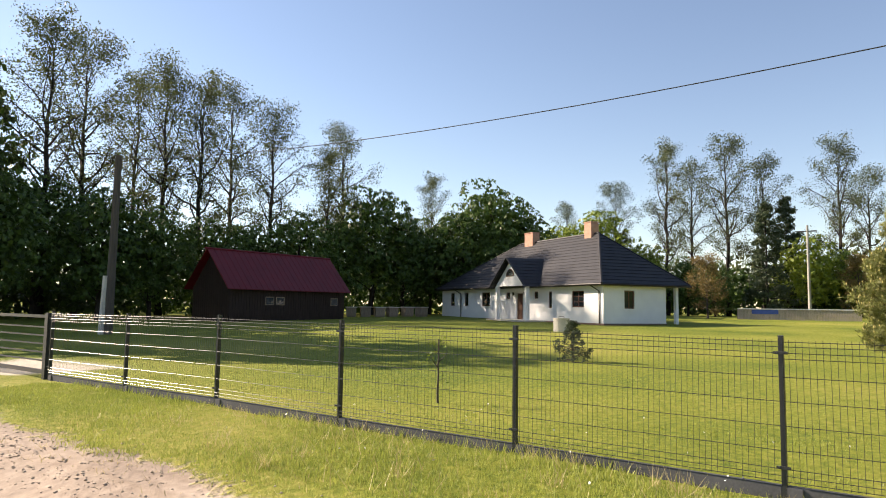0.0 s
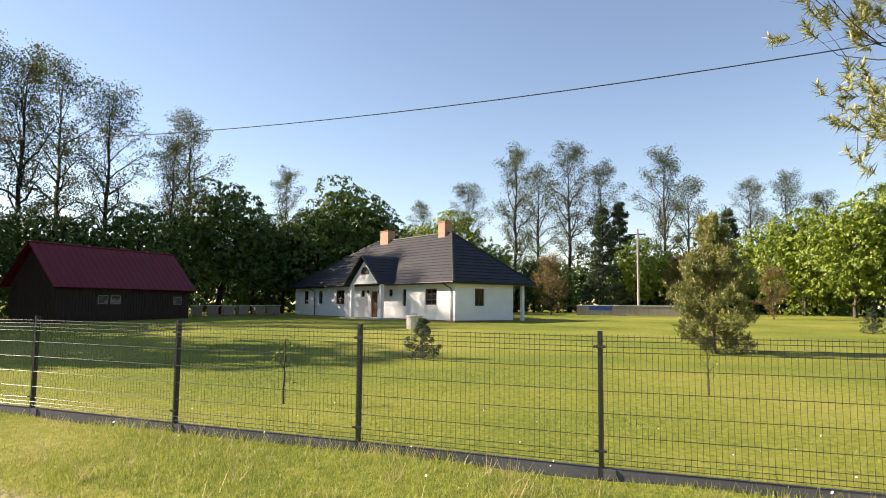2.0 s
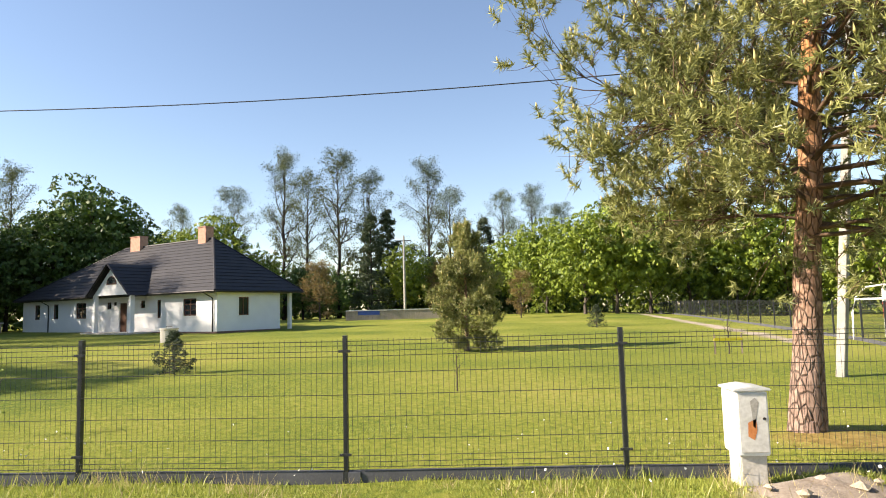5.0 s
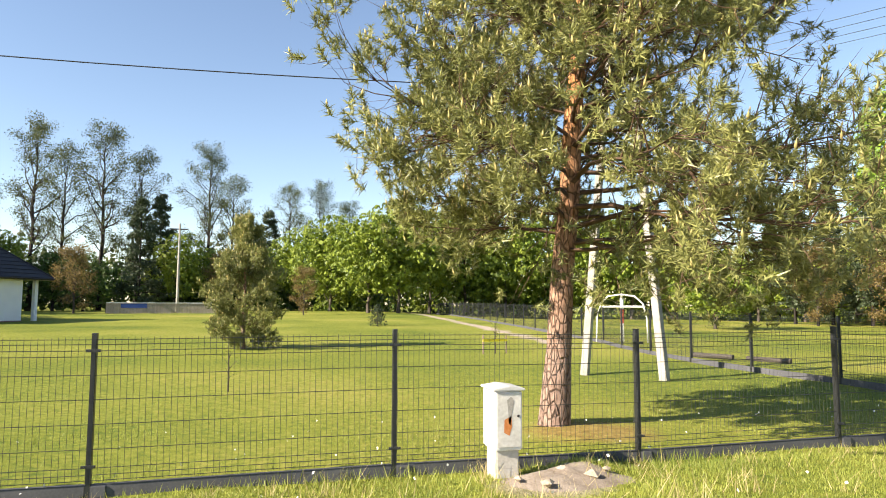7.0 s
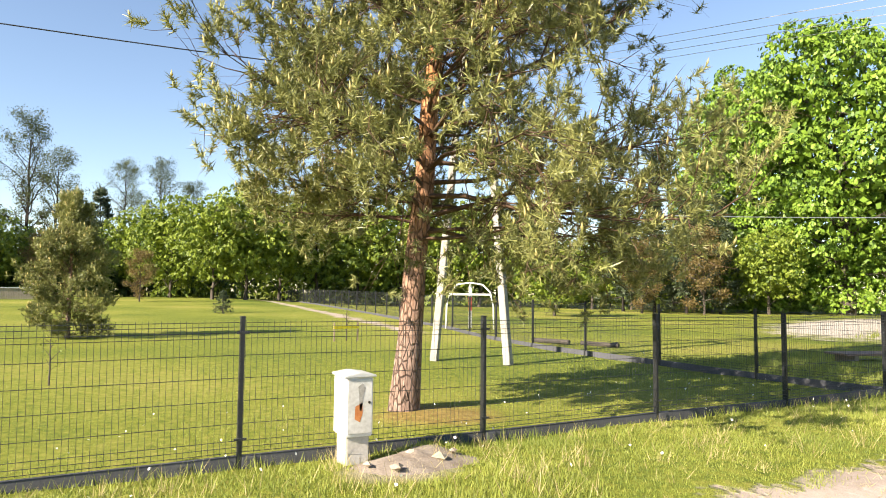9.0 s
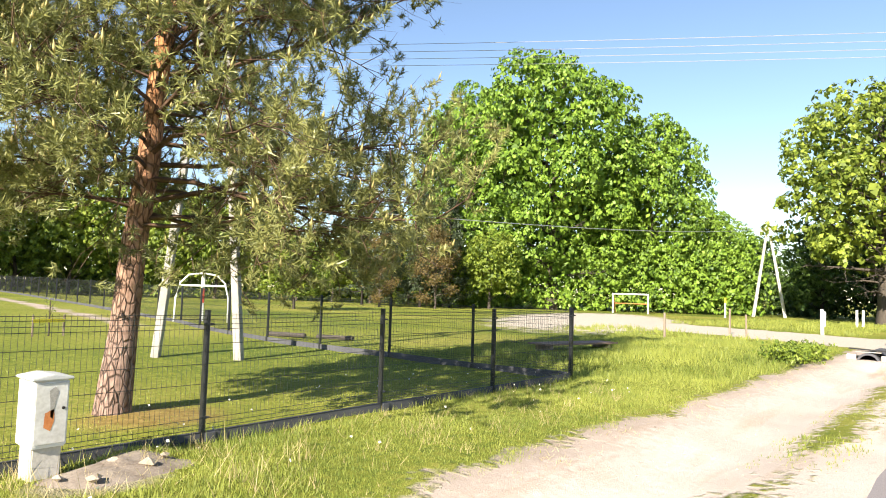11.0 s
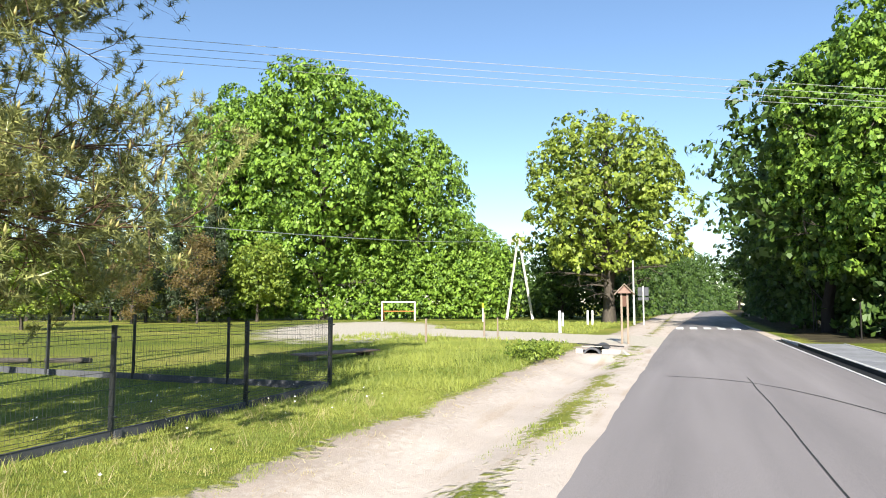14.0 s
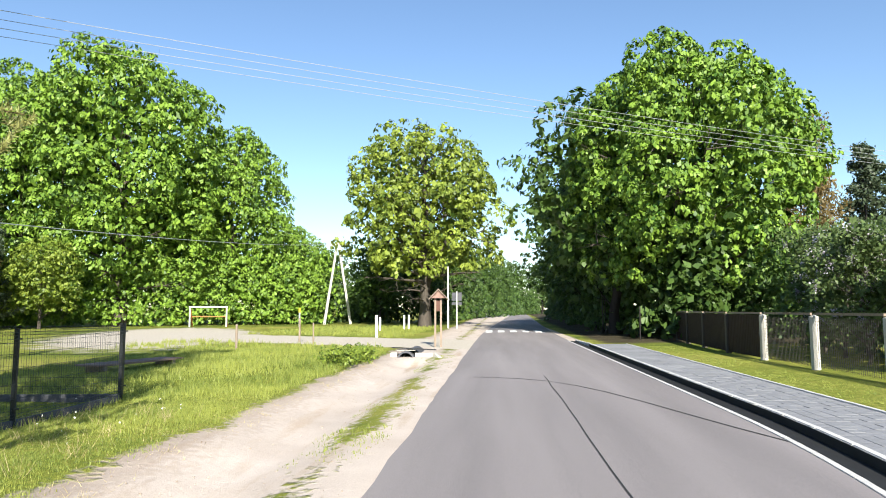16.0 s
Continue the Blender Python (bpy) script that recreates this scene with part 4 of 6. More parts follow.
def plant_at(proto, x, y, scale=1.0, turn=0.0, width=None, label="", group="", first=[]):
    """The prototype itself the first time, a copy after that."""
    m = pose(x, y, gz(x, y) - 0.05, 0, 0, turn)
    w = width or scale
    if proto.name not in first:
        first.append(proto.name)
        proto.matrix_basis = m
        proto.scale = (w, w, scale)
        ob = proto
    else:
        keep = proto.scale.copy()
        proto.scale = (w, w, scale)
        ob = copy_thing(proto, m)
        proto.scale = keep
    return tagged(ob, label, "", group)


round_top = lambda f: max(0.12, math.sin(math.pi * min(1, 0.18 + 0.8 * f)) ** 0.7)
oval = lambda f: max(0.15, math.sin(math.pi * (0.12 + 0.84 * f)) ** 0.6)
cone = lambda f: max(0.05, 1 - f) ** 0.85
upright = lambda f: 25 + 45 * f
W = "trees of the wood behind the lawn"
alders = [make_tree("alder_tree", 11 + k, "tall thin-leaved alder with dark bare trunk", M_DARKBARK, M_ALDER, 24, 5.6, 0.36, 0.30, oval, 24, lambda f: 30 + 32 * f, 0.05, 7, 5, 9500, 0.22, 0.42, W, 3, wander=0.2) for k in range(3)]
leafy = [make_tree("maple_tree", 31 + k, "dense dark green broadleaf tree", M_DARKBARK, M_DARKLEAF, 17, 6.2, 0.36, 0.10, oval, 16, upright, 0.02, 4, 0, 0, 0.46, 0, W, 3, crown=(0.6, 24, 46, 8, 0.62, 1500, 0.36)) for k in range(2)]
light = [make_tree("hornbeam_tree", 41 + k, "light green spring-leaved broadleaf tree", M_BARK, M_LIGHTLEAF, 12, 4.5, 0.2, 0.06, oval, 16, upright, 0.02, 4, 0, 0, 0.36, 0, W, 3, crown=(0.4, 26, 44, 8, 0.46, 1300, 0.34)) for k in range(2)]
copper = make_tree("copper_tree", 51, "small tree with copper brown spring leaves", M_BARK, M_BROWNLEAF, 9, 3.0, 0.15, 0.1, oval, 18, upright, 0.03, 5, 3, 6000, 0.25, 0.4, W, 4)
CH = "chestnut trees"
wide = lambda f: -5 + 60 * f
chest_big = make_tree("chestnut_tree", 61, "huge horse chestnut with dense bright green crown", M_BARK, M_CHESTNUT, 26, 9.6, 0.6, 0.08, oval, 34, wide, 0.0, 5, 1, 0, 0.42, 0, CH, 4, crown=(0.8, 50, 80, 14, 0.70, 4000, 0.27), aspect=0.62)
chest_mid = make_tree("chestnut_tree", 62, "lone chestnut tree with airy olive green crown", M_BARK, M_OLIVELEAF, 18.2, 7.3, 0.5, 0.12, oval, 44, wide, 0.0, 6, 2, 0, 0.36, 0, CH, 4, crown=(1.6, 40, 58, 14, 0.56, 2600, 0.30), aspect=0.62)
chest_road = make_tree("chestnut_tree", 63, "great dark chestnut overhanging the footway", M_BARK, M_CHESTNUT, 19.3, 8.6, 0.55, 0.1, oval, 40, wide, 0.0, 5, 1, 0, 0.31, 0, CH, 4, crown=(0.9, 52, 120, 16, 0.50, 6000, 0.265), aspect=0.66)
conifer = make_tree("spruce_tree", 71, "tall narrow dark spruce in the wood", M_DARKBARK, M_SPRUCE, 19, 3.3, 0.24, 0.08, cone, 40, lambda f: -4 + 20 * f, -0.02, 6, 1, 7500, 0.42, 0.30, W, 3)

for i, (b, d, k, h) in enumerate((
        (66.5, 62, 1, 1.0), (64.2, 66, 0, 1.02), (60.5, 72, 2, 0.98), (58.4, 66, 1, 0.95), (55.6, 66, 0, 0.93), (53.2, 70, 2, 0.95), (50.0, 66, 1, 0.82),
        (43.9, 70, 2, 0.80), (45.2, 66, 1, 0.66), (36.2, 84, 1, 0.70), (24.4, 88, 2, 0.58), (20.4, 86, 0, 0.68), (16.3, 88, 1, 0.88), (14.4, 96, 2, 0.84),
        (11.8, 92, 0, 0.94), (9.2, 90, 2, 0.80), (3.9, 104, 1, 0.98), (2.1, 110, 0, 0.86), (-2.5, 116, 2, 0.86), (-5.0, 108, 1, 0.82), (-7.5, 112, 0, 0.74), (-11.5, 108, 2, 0.72), (-16.0, 100, 1, 0.68))):
    x, y = from_start(b, d)
    plant_at(alders[k], x, y, h, b * 7 + i * 50)
for i, (b, d, k, h) in enumerate((
        (70.0, 50, 0, 0.62), (66.8, 60, 1, 0.70), (62.5, 54, 0, 0.62), (59.0, 56, 1, 0.56), (55.0, 60, 0, 0.55), (51.5, 60, 1, 0.52), (47.5, 62, 0, 0.62), (44.2, 66, 1, 0.62), (41.3, 68, 0, 0.84),
        (38.6, 70, 1, 0.66), (36.2, 72, 0, 0.66), (33.4, 70, 1, 0.72), (31.0, 72, 0, 0.92), (28.6, 74, 1, 0.74), (12.8, 82, 1, 0.42), (14.8, 84, 0, 0.45), (2.0, 92, 0, 0.42), (-1.5, 94, 1, 0.5), (-8.5, 94, 0, 0.55))):
    x, y = from_start(b, d)
    plant_at(leafy[k], x, y, h, b * 9 + i * 40)
for i, (b, d, k, h) in enumerate((
        (25.6, 80, 1, 0.95), (22.0, 84, 0, 1.15), (18.4, 86, 1, 0.8), (6.2, 88, 0, 0.85), (4.0, 92, 1, 0.75), (0.4, 92, 0, 0.8), (-3.5, 90, 1, 1.0), (-6.0, 82, 0, 1.05), (-9.2, 70, 1, 0.95), (-11.8, 72, 0, 1.1),
        (-14.5, 78, 1, 1.1), (-17.5, 80, 0, 1.15), (-21.0, 80, 1, 1.1), (-24.5, 82, 0, 1.2), (-28.0, 80, 1, 1.1), (-31.5, 80, 0, 1.2), (-35.0, 80, 1, 1.0), (-38.0, 76, 0, 0.75), (-41.0, 76, 1, 0.72), (-44.2, 76, 0, 0.7), (-47.5, 74, 1, 0.72), (-50.5, 70, 0, 0.75), (-54.5, 66, 1, 0.72))):
    x, y = from_start(b, d)
    plant_at(light[k], x, y, h, b * 11 + i * 35)
for i, (b, d, h) in enumerate(((-43.5, 68, 0.66), (-46.0, 66, 0.60), (-48.5, 64, 0.62), (-51.0, 66, 0.60), (9.0, 84, 0.72), (7.6, 90, 0.8), (-0.8, 98, 0.78), (-19.0, 96, 0.9), (-26.0, 98, 0.95), (-33.0, 96, 0.95), (-42.5, 90, 0.9), (-46.0, 88, 0.85), (-49.0, 86, 0.85))):
    x, y = from_start(b, d)
    plant_at(conifer, x, y, h, i * 77)
for i, (b, d, h) in enumerate(((13.4, 68, 0.6), (3.0, 86, 0.7), (-3.8, 60, 0.42), (-49.8, 61, 0.75), (-45.0, 62, 0.65))):
    x, y = from_start(b, d)
    plant_at(copper, x, y, h, i * 60)
for i, (x, y, h, w) in enumerate(((62.2, 36.6, 1.17, 1.05), (70.6, 28.9, 0.90, 0.74), (62.1, 47.1, 1.10, 0.90), (73.4, 23.0, 0.46, 0.46), (67.5, 33.0, 0.62, 0.66))):
    plant_at(chest_big, x, y, h, i * 63, w)
plant_at(chest_mid, 62.0, 6.6, 1.12, 0, 1.1)
plant_at(chest_road, 38.8, -11.4, 0.96, 0, 0.87)
for i, (x, y, k, h, w) in enumerate(((44.5, -7.9, 1, 1.04, 1.1), (60.0, -8.8, 0, 1.0, 1.0), (72.0, -10.5, 0, 1.0, 1.1), (84.0, -12.0, 1, 0.8, 1.0), (104.0, -12.0, 0, 0.7, 0.8), (80.0, 9.0, 0, 0.62, 0.6), (92.0, 6.8, 1, 0.75, 0.6), (106.0, 4.8, 0, 0.8, 0.6), (128.0, 2.2, 1, 0.85, 0.6), (152.0, -0.5, 0, 0.9, 0.65), (190.0, -5.0, 1, 1.0, 0.8), (232.0, -16.0, 0, 1.2, 1.3), (236.0, -30.0, 1, 1.2, 1.3), (74.0, 13.0, 1, 0.55, 0.6), (92.0, 24.0, 0, 0.65, 0.9), (96.0, 33.0, 1, 0.7, 0.9))):
    plant_at(leafy[k], x, y, h, i * 63, w)
plant_at(light[0], 29.4, 38.1, 0.48, 20, 0.6)
# trees beyond the left edge that shade the lawn
for i, (x, y, h) in enumerate(((-45, 8.9, 1.4), (-56, 10.5, 1.45), (-68, 12.4, 1.5), (-80, 15, 1.5), (-62, 17.5, 1.4), (-76, 22.5, 1.5))):
    plant_at(leafy[i % 2], x, y, h, i * 90, h * 0.8)


def needles(tufts, axes, per, length, width, shoot, r):
    """Thin needles standing round short shoots."""
    n = len(tufts) * per
    p, a = np.repeat(tufts, per, 0), np.repeat(axes, per, 0)
    u = r.uniform(0, 1, (n, 1))
    d = unit(a * r.uniform(0.25, 0.8, (n, 1)) + unit(r.normal(size=(n, 3))) * 0.75)
    s = unit(np.cross(d, r.normal(size=(n, 3))))
    L = length * r.uniform(0.7, 1.2, (n, 1))
    b = p + a * shoot * u
    w = s * width * 0.5
    return np.stack([b - w, b + w, b + d * L], 1).reshape(-1, 3), np.arange(3 * n).reshape(n, 3)


def spindles(base, axes, length, radius, r):
    """Small four-sided candles."""
    n = len(base)
    ref = np.tile([[1.0, 0.2, 0.1]], (n, 1))
    s = unit(np.cross(axes, ref)); c = np.cross(axes, s)
    L = length * r.uniform(0.6, 1.3, (n, 1))
    mid = base + axes * L * 0.4
    v = np.stack([base, mid + s * radius, mid + c * radius, mid - s * radius, mid - c * radius, base + axes * L], 1).reshape(-1, 3)
    f = [(0, 1, 2), (0, 2, 3), (0, 3, 4), (0, 4, 1), (5, 2, 1), (5, 3, 2), (5, 4, 3), (5, 1, 4)]
    return v, (np.arange(n)[:, None, None] * 6 + np.array(f)).reshape(-1, 3)


def pine(name, seed, label, height, radius, trunk_r, base, profile, limbs, angle, lift, subs, twigs, lean, copies, per, length, width, shoot, jitter, candles, sides=6, wander=0.16, skew=(0, 0), fork=1.0, low=0):
    seg, tips, r = grow(seed, height, radius, trunk_r, base, profile, limbs, angle, lift, subs, twigs, lean, fork, wander, 0.97, 0.006, 0.009, skew, low)
    t = thing(name, (0, 0, 0), 0, label, "tree")
    v, q = branch_tubes(seg[:10], 14)
    part("trunk", array_mesh("trunk", v, q, M_PINEBARK, True), M_PINEBARK, t, "flaking orange-brown pine trunk")
    v, q = branch_tubes(seg[10:], sides)
    part("branchwork", array_mesh("branchwork", v, q, M_LIMB, True), M_LIMB, t)["kind"] = "stuff"
    ends, axes = np.array([a for a, _ in tips]), unit(np.array([b for _, b in tips]))
    thin = [q for q in seg[10:] if q[2] < 0.024][::2 if height > 6 else 1]
    p0, p1 = np.array([q[0] for q in thin]), np.array([q[1] for q in thin])
    u = r.uniform(0.1, 1, (len(thin), 1))
    ends, axes = np.concatenate([ends, p0 + (p1 - p0) * u]), np.concatenate([axes, unit(p1 - p0)])
    hubs = ends[r.permutation(len(ends))[:len(ends) // 14]]
    near = np.concatenate([np.argmin(((e[:, None] - hubs[None]) ** 2).sum(-1), 1) for e in np.array_split(ends, 40)])
    ends = ends + (hubs[near] - ends) * (0.28 if height > 6 else 0.1)
    p = np.repeat(ends, copies, 0)
    a = unit(np.repeat(axes, copies, 0) * 0.7 + np.array([0, 0, 0.8]) + r.normal(size=p.shape) * 0.45)
    p = p + r.normal(size=p.shape) * jitter
    v, q = needles(p, a, per, length, width, shoot, r)
    part("crown", array_mesh("crown", v, q, M_NEEDLE), M_NEEDLE, t, "blue-green needle tufts")
    if candles:
        k = r.permutation(len(p))[:candles]
        up = unit(a[k] * 0.4 + np.array([0, 0, 1.0]))
        v, q = spindles(p[k] + a[k] * shoot, up, 0.10, 0.015, r)
        part("new_growth", array_mesh("new_growth", v, q, M_CANDLE), M_CANDLE, t, "pale yellow spring candles")["kind"] = "stuff"
    return t


scots = pine("pine_tree", 83, "large scots pine on the lawn behind the fence", 10.4, 2.66, 0.165, 0.225, lambda f: max(0.3, (1 - 0.72 * f) ** 0.55) * (0.92 + 0.1 * math.sin(9 * f)), 112, lambda f: -12 + 52 * f ** 0.8, 0.014, 11, 4, (0.75, -0.2), 1, 44, 0.105, 0.0135, 0.17, 0.05, 4200, 3, 0.14, (0.54, -55), 1.1, 4)
plant_at(scots, 3.78, 8.2, 1.0)
young = pine("pine_tree", 91, "young bushy pine standing alone on the lawn", 4.1, 1.12, 0.06, 0.02, lambda f: max(0.12, (0.62 + 1.3 * f if f < 0.3 else 1.01 * ((1 - f) / 0.7) ** 0.7)), 58, lambda f: 2 + 55 * f, 0.05, 6, 3, (0, 0), 1, 20, 0.10, 0.020, 0.14, 0.05, 1100, 3)
plant_at(young, -0.4, 22.4, 1.0)
spruce = make_tree("spruce_sapling", 95, "small dark spruce sapling on the lawn", M_BARK, M_SPRUCE, 1.15, 0.5, 0.02, 0.0, cone, 40, lambda f: 6 + 30 * f, 0.0, 5, 2, 5200, 0.07, 0.025, "", 4, "sapling", 0.22)
plant_at(spruce, -7.8, 16.85, 1.0)
plant_at(spruce, 6.6, 38.0, 1.15, 70)
sapling = make_tree("fruit_sapling", 97, "thin young fruit tree with few leaves", M_BARK, M_LIGHTLEAF, 1.15, 0.32, 0.012, 0.35, oval, 7, lambda f: 45, 0.05, 2, 1, 60, 0.055, 0.05, "saplings on the lawn", 4, "sapling")
plant_at(sapling, -6.5, 8.85, 0.95)
plant_at(sapling, -0.4, 12.6, 0.7, 80)
plant_at(sapling, 7.0, 19.3, 0.9, 150)

# stakes and ribbon round the sapling
stakes = thing("sapling_guard", (7.0, 19.2, gz(7.0, 19.2)), 10, "two short stakes tied with a yellow ribbon", "plant support")
for x in (-0.45, 0.35):
    part("stake", Shape().tube([(x, 0, -0.1), (x, 0, 0.55)], 0.025, 6), M_OLDWOOD, stakes)
part("ribbon", Shape().box(-0.47, 0.37, -0.03, -0.022, 0.36, 0.44).box(-0.47, 0.37, 0.022, 0.03, 0.36, 0.44), M_YELLOW, stakes, "yellow plastic ribbon")

# thickets that close the view under the crowns
def thicket(name, path, n, depth, height, leaf, material, label, seed):
    r = np.random.default_rng(seed)
    pts = np.array(path, float)
    k = r.integers(0, len(pts) - 1, n)
    t = r.uniform(0, 1, (n, 1))
    c = pts[k] * (1 - t) + pts[k + 1] * t
    along = c[:, 0] * 0.7 + c[:, 1] * 0.5
    h = height * (0.72 + 0.2 * np.sin(along * 0.55 + seed) + 0.14 * np.sin(along * 1.7 + 1.1 * seed))
    u = r.uniform(0, 1, n) ** 0.8
    c = c + r.normal(size=(n, 2)) * depth * 0.42 * (1.1 - 0.5 * u[:, None])
    z = rise(c[:, 0], c[:, 1]) + u * h * (0.85 + 0.3 * r.uniform(size=n)) + 0.05
    m = n // 6
    up = unit(np.column_stack([-c[:m] * 0.012, np.full(m, 0.9)]) + r.normal(size=(m, 3)) * 0.3)
    v, q = umbrellas(np.column_stack([c, z])[:m], up, leaf * 1.25, 6, leaf, r)
    ob = new(name, array_mesh(name, v, q, material))
    return tagged(ob, label, "undergrowth", kind="stuff")


arc = lambda b0, b1, d0, d1, n=9: [from_start(b0 + (b1 - b0) * k / (n - 1), d0 + (d1 - d0) * k / (n - 1)) for k in range(n)]
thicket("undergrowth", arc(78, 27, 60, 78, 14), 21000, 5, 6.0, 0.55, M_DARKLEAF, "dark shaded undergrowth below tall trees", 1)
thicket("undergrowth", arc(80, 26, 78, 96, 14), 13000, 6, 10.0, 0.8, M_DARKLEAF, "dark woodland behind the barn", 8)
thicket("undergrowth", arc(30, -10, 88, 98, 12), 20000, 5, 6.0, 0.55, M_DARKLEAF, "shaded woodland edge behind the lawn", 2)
thicket("undergrowth", arc(30, -10, 108, 122, 12), 14000, 7, 10.0, 0.8, M_ALDER, "thin spring woodland beyond the lawn", 9)
thicket("undergrowth", arc(-6, -56, 86, 78, 14), 27000, 5, 7.0, 0.45, M_LIGHTLEAF, "bright green bushes along the field", 3)
thicket("undergrowth", arc(-4, -60, 100, 96, 14), 14000, 6, 11.0, 0.8, M_DARKLEAF, "dark woodland behind the bushes", 4)
thicket("hedge", [(55, 47), (58, 43), (64, 34), (70, 25), (73, 19)], 42000, 3.2, 7.2, 0.40, M_CHESTNUT, "tall dense green hedge below the chestnuts", 5)
thicket("undergrowth", [(74, 16), (80, 9), (90, 6.5), (105, 5), (125, 2.5), (150, -1), (190, -7), (225, -14)], 22000, 2.2, 8.5, 0.55, M_DARKLEAF, "green roadside trees closing in on the road", 6)
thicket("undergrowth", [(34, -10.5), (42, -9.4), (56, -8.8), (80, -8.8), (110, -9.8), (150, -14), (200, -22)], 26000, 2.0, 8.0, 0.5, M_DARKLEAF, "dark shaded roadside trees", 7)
thicket("undergrowth", [(235, 5), (240, -12), (235, -35)], 7000, 5.0, 8.0, 0.9, M_LIGHTLEAF, "distant trees at the end of the road", 10)

thicket("undergrowth", [(78, 40), (84, 28), (86, 18), (80, 12)], 14000, 3.0, 8.5, 0.55, M_DARKLEAF, "dark trees behind the hedge", 11)
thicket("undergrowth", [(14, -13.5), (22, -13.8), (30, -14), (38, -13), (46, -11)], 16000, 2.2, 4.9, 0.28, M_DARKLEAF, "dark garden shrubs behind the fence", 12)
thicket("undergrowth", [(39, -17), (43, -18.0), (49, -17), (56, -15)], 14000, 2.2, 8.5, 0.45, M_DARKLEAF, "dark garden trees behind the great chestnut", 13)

thicket("weeds", [(18.2, 4.3), (20.0, 4.2), (21.6, 4.1)], 4200, 0.75, 0.62, 0.085, M_LIGHTLEAF, "low clump of leafy weeds at the ditch edge", 14)

# ---- poles and wires ----
def concrete_mast(s, p, q, w0=0.10, w1=0.07):
    p, q = Vector(p), Vector(q)
    m = look(p, q)
    L = (q - p).length
    vs = [m @ Vector((x * w, y * w * 0.8, -z)) for z, w in ((-0.4, w0), (L, w1)) for y in (-1, 1) for x in (-1, 1)]
    s.add(vs, [(0, 2, 3, 1), (4, 5, 7, 6), (0, 1, 5, 4), (2, 6, 7, 3), (0, 4, 6, 2), (1, 3, 7, 5)])
    return s


def wire(name, a, b, sag, radius, material, label):
    a, b = Vector(a), Vector(b)
    pts = [a.lerp(b, k / 24) - Vector((0, 0, 4 * sag * (k / 24) * (1 - k / 24))) for k in range(25)]
    return tagged(part(name, Shape().tube(pts, radius, 5), material), label, "cable")


TOP = (7.7, 13.05, 9.9)
mast = thing("utility_mast", (7.6, 13.0, gz(7.6, 13.0)), 0, "A-shaped concrete power line mast behind the pine", "utility pole")
o = Vector((7.6, 13.0, gz(7.6, 13.0)))
for base in ((7.07, 13.68, 0.05), (8.18, 12.33, 0.04)):
    part("leg", concrete_mast(Shape(), Vector(base) - o, Vector(TOP) - o), M_MAST, mast, "tapered concrete leg", 0.008)
part("crossarm", Shape().box(-0.6, 0.7, -0.06, 0.06, 6.3, 6.42, pose(0, 0, 0, 0, 0, 62)), M_GUTTER, mast)
for k in range(4):
    part("insulator", Shape().tube([(0.46 * (k - 1.5) * 0.47, 0.46 * (k - 1.5) * 0.88, 6.42), (0.46 * (k - 1.5) * 0.47, 0.46 * (k - 1.5) * 0.88, 6.56)], [0.05, 0.03], 8), M_WHITEPAINT, mast)
tarred = thing("utility_pole", (-29.4, 15.6, gz(-29.4, 15.6)), 0, "dark weathered utility pole beside the barn", "utility pole")
part("pole", Shape().tube([(0, 0, -0.5), (0.05, 0, 4), (0.1, 0, 8.05)], [0.2, 0.17, 0.14], 10), M_POLEWOOD, tarred)
part("foot", Shape().tube([(-0.12, -0.25, -0.5), (-0.06, -0.2, 2.6)], [0.15, 0.12], 8), M_CONCRETE, tarred, "concrete pole foot")
wire("cable", (-29.3, 15.6, gz(-29.4, 15.6) + 7.9), (7.65, 13.0, 6.35), 0.85, 0.0125, M_CABLE, "thick black overhead cable to the mast")
for k in range(4):
    wire("overhead_wire", (7.4 + 0.22 * k, 12.6 + 0.4 * k, 6.55), (24.4 + 0.3 * k, -17.8 + 0.35 * k, 6.5), 0.25, 0.0055, M_LIGHTCABLE, "bare overhead wire crossing the road")
far_pole = thing("utility_pole", (-8.95, 79.4, gz(-8.95, 79.4)), 0, "grey concrete utility pole at the wood", "utility pole")
part("pole", Shape().tube([(0, 0, -0.5), (0, 0, 9.9)], [0.17, 0.11], 8), M_MAST, far_pole)
part("crossarm", Shape().box(-0.9, 0.9, -0.06, 0.06, 9.2, 9.32), M_GUTTER, far_pole)
tp = thing("utility_mast", (70.8, 17.0, 0), 0, "distant A-shaped concrete power mast with crossarms", "utility pole")
for b in ((-0.5, 1.35, 0), (0.5, -1.3, 0)):
    part("leg", concrete_mast(Shape(), b, (0, 0.1, 9.2), 0.17, 0.12), M_CONCRETE, tp)
part("crossarm", Shape().box(-0.08, 0.08, -1.1, 1.1, 8.5, 8.66), M_CONCRETE, tp)
part("crossarm", Shape().box(-0.08, 0.08, -0.5, 0.5, 9.3, 9.42), M_CONCRETE, tp)
for y in (-1.0, -0.4, 0.4, 1.0):
    part("insulator", Shape().tube([(0, y, 8.66), (0, y, 8.9)], [0.09, 0.05], 6), M_WHITEPAINT, tp)
wire("cable", (7.9, 12.7, 3.4), (70.8, 17.0, 8.8), 0.5, 0.014, M_LIGHTCABLE, "slack grey overhead cable along the field")

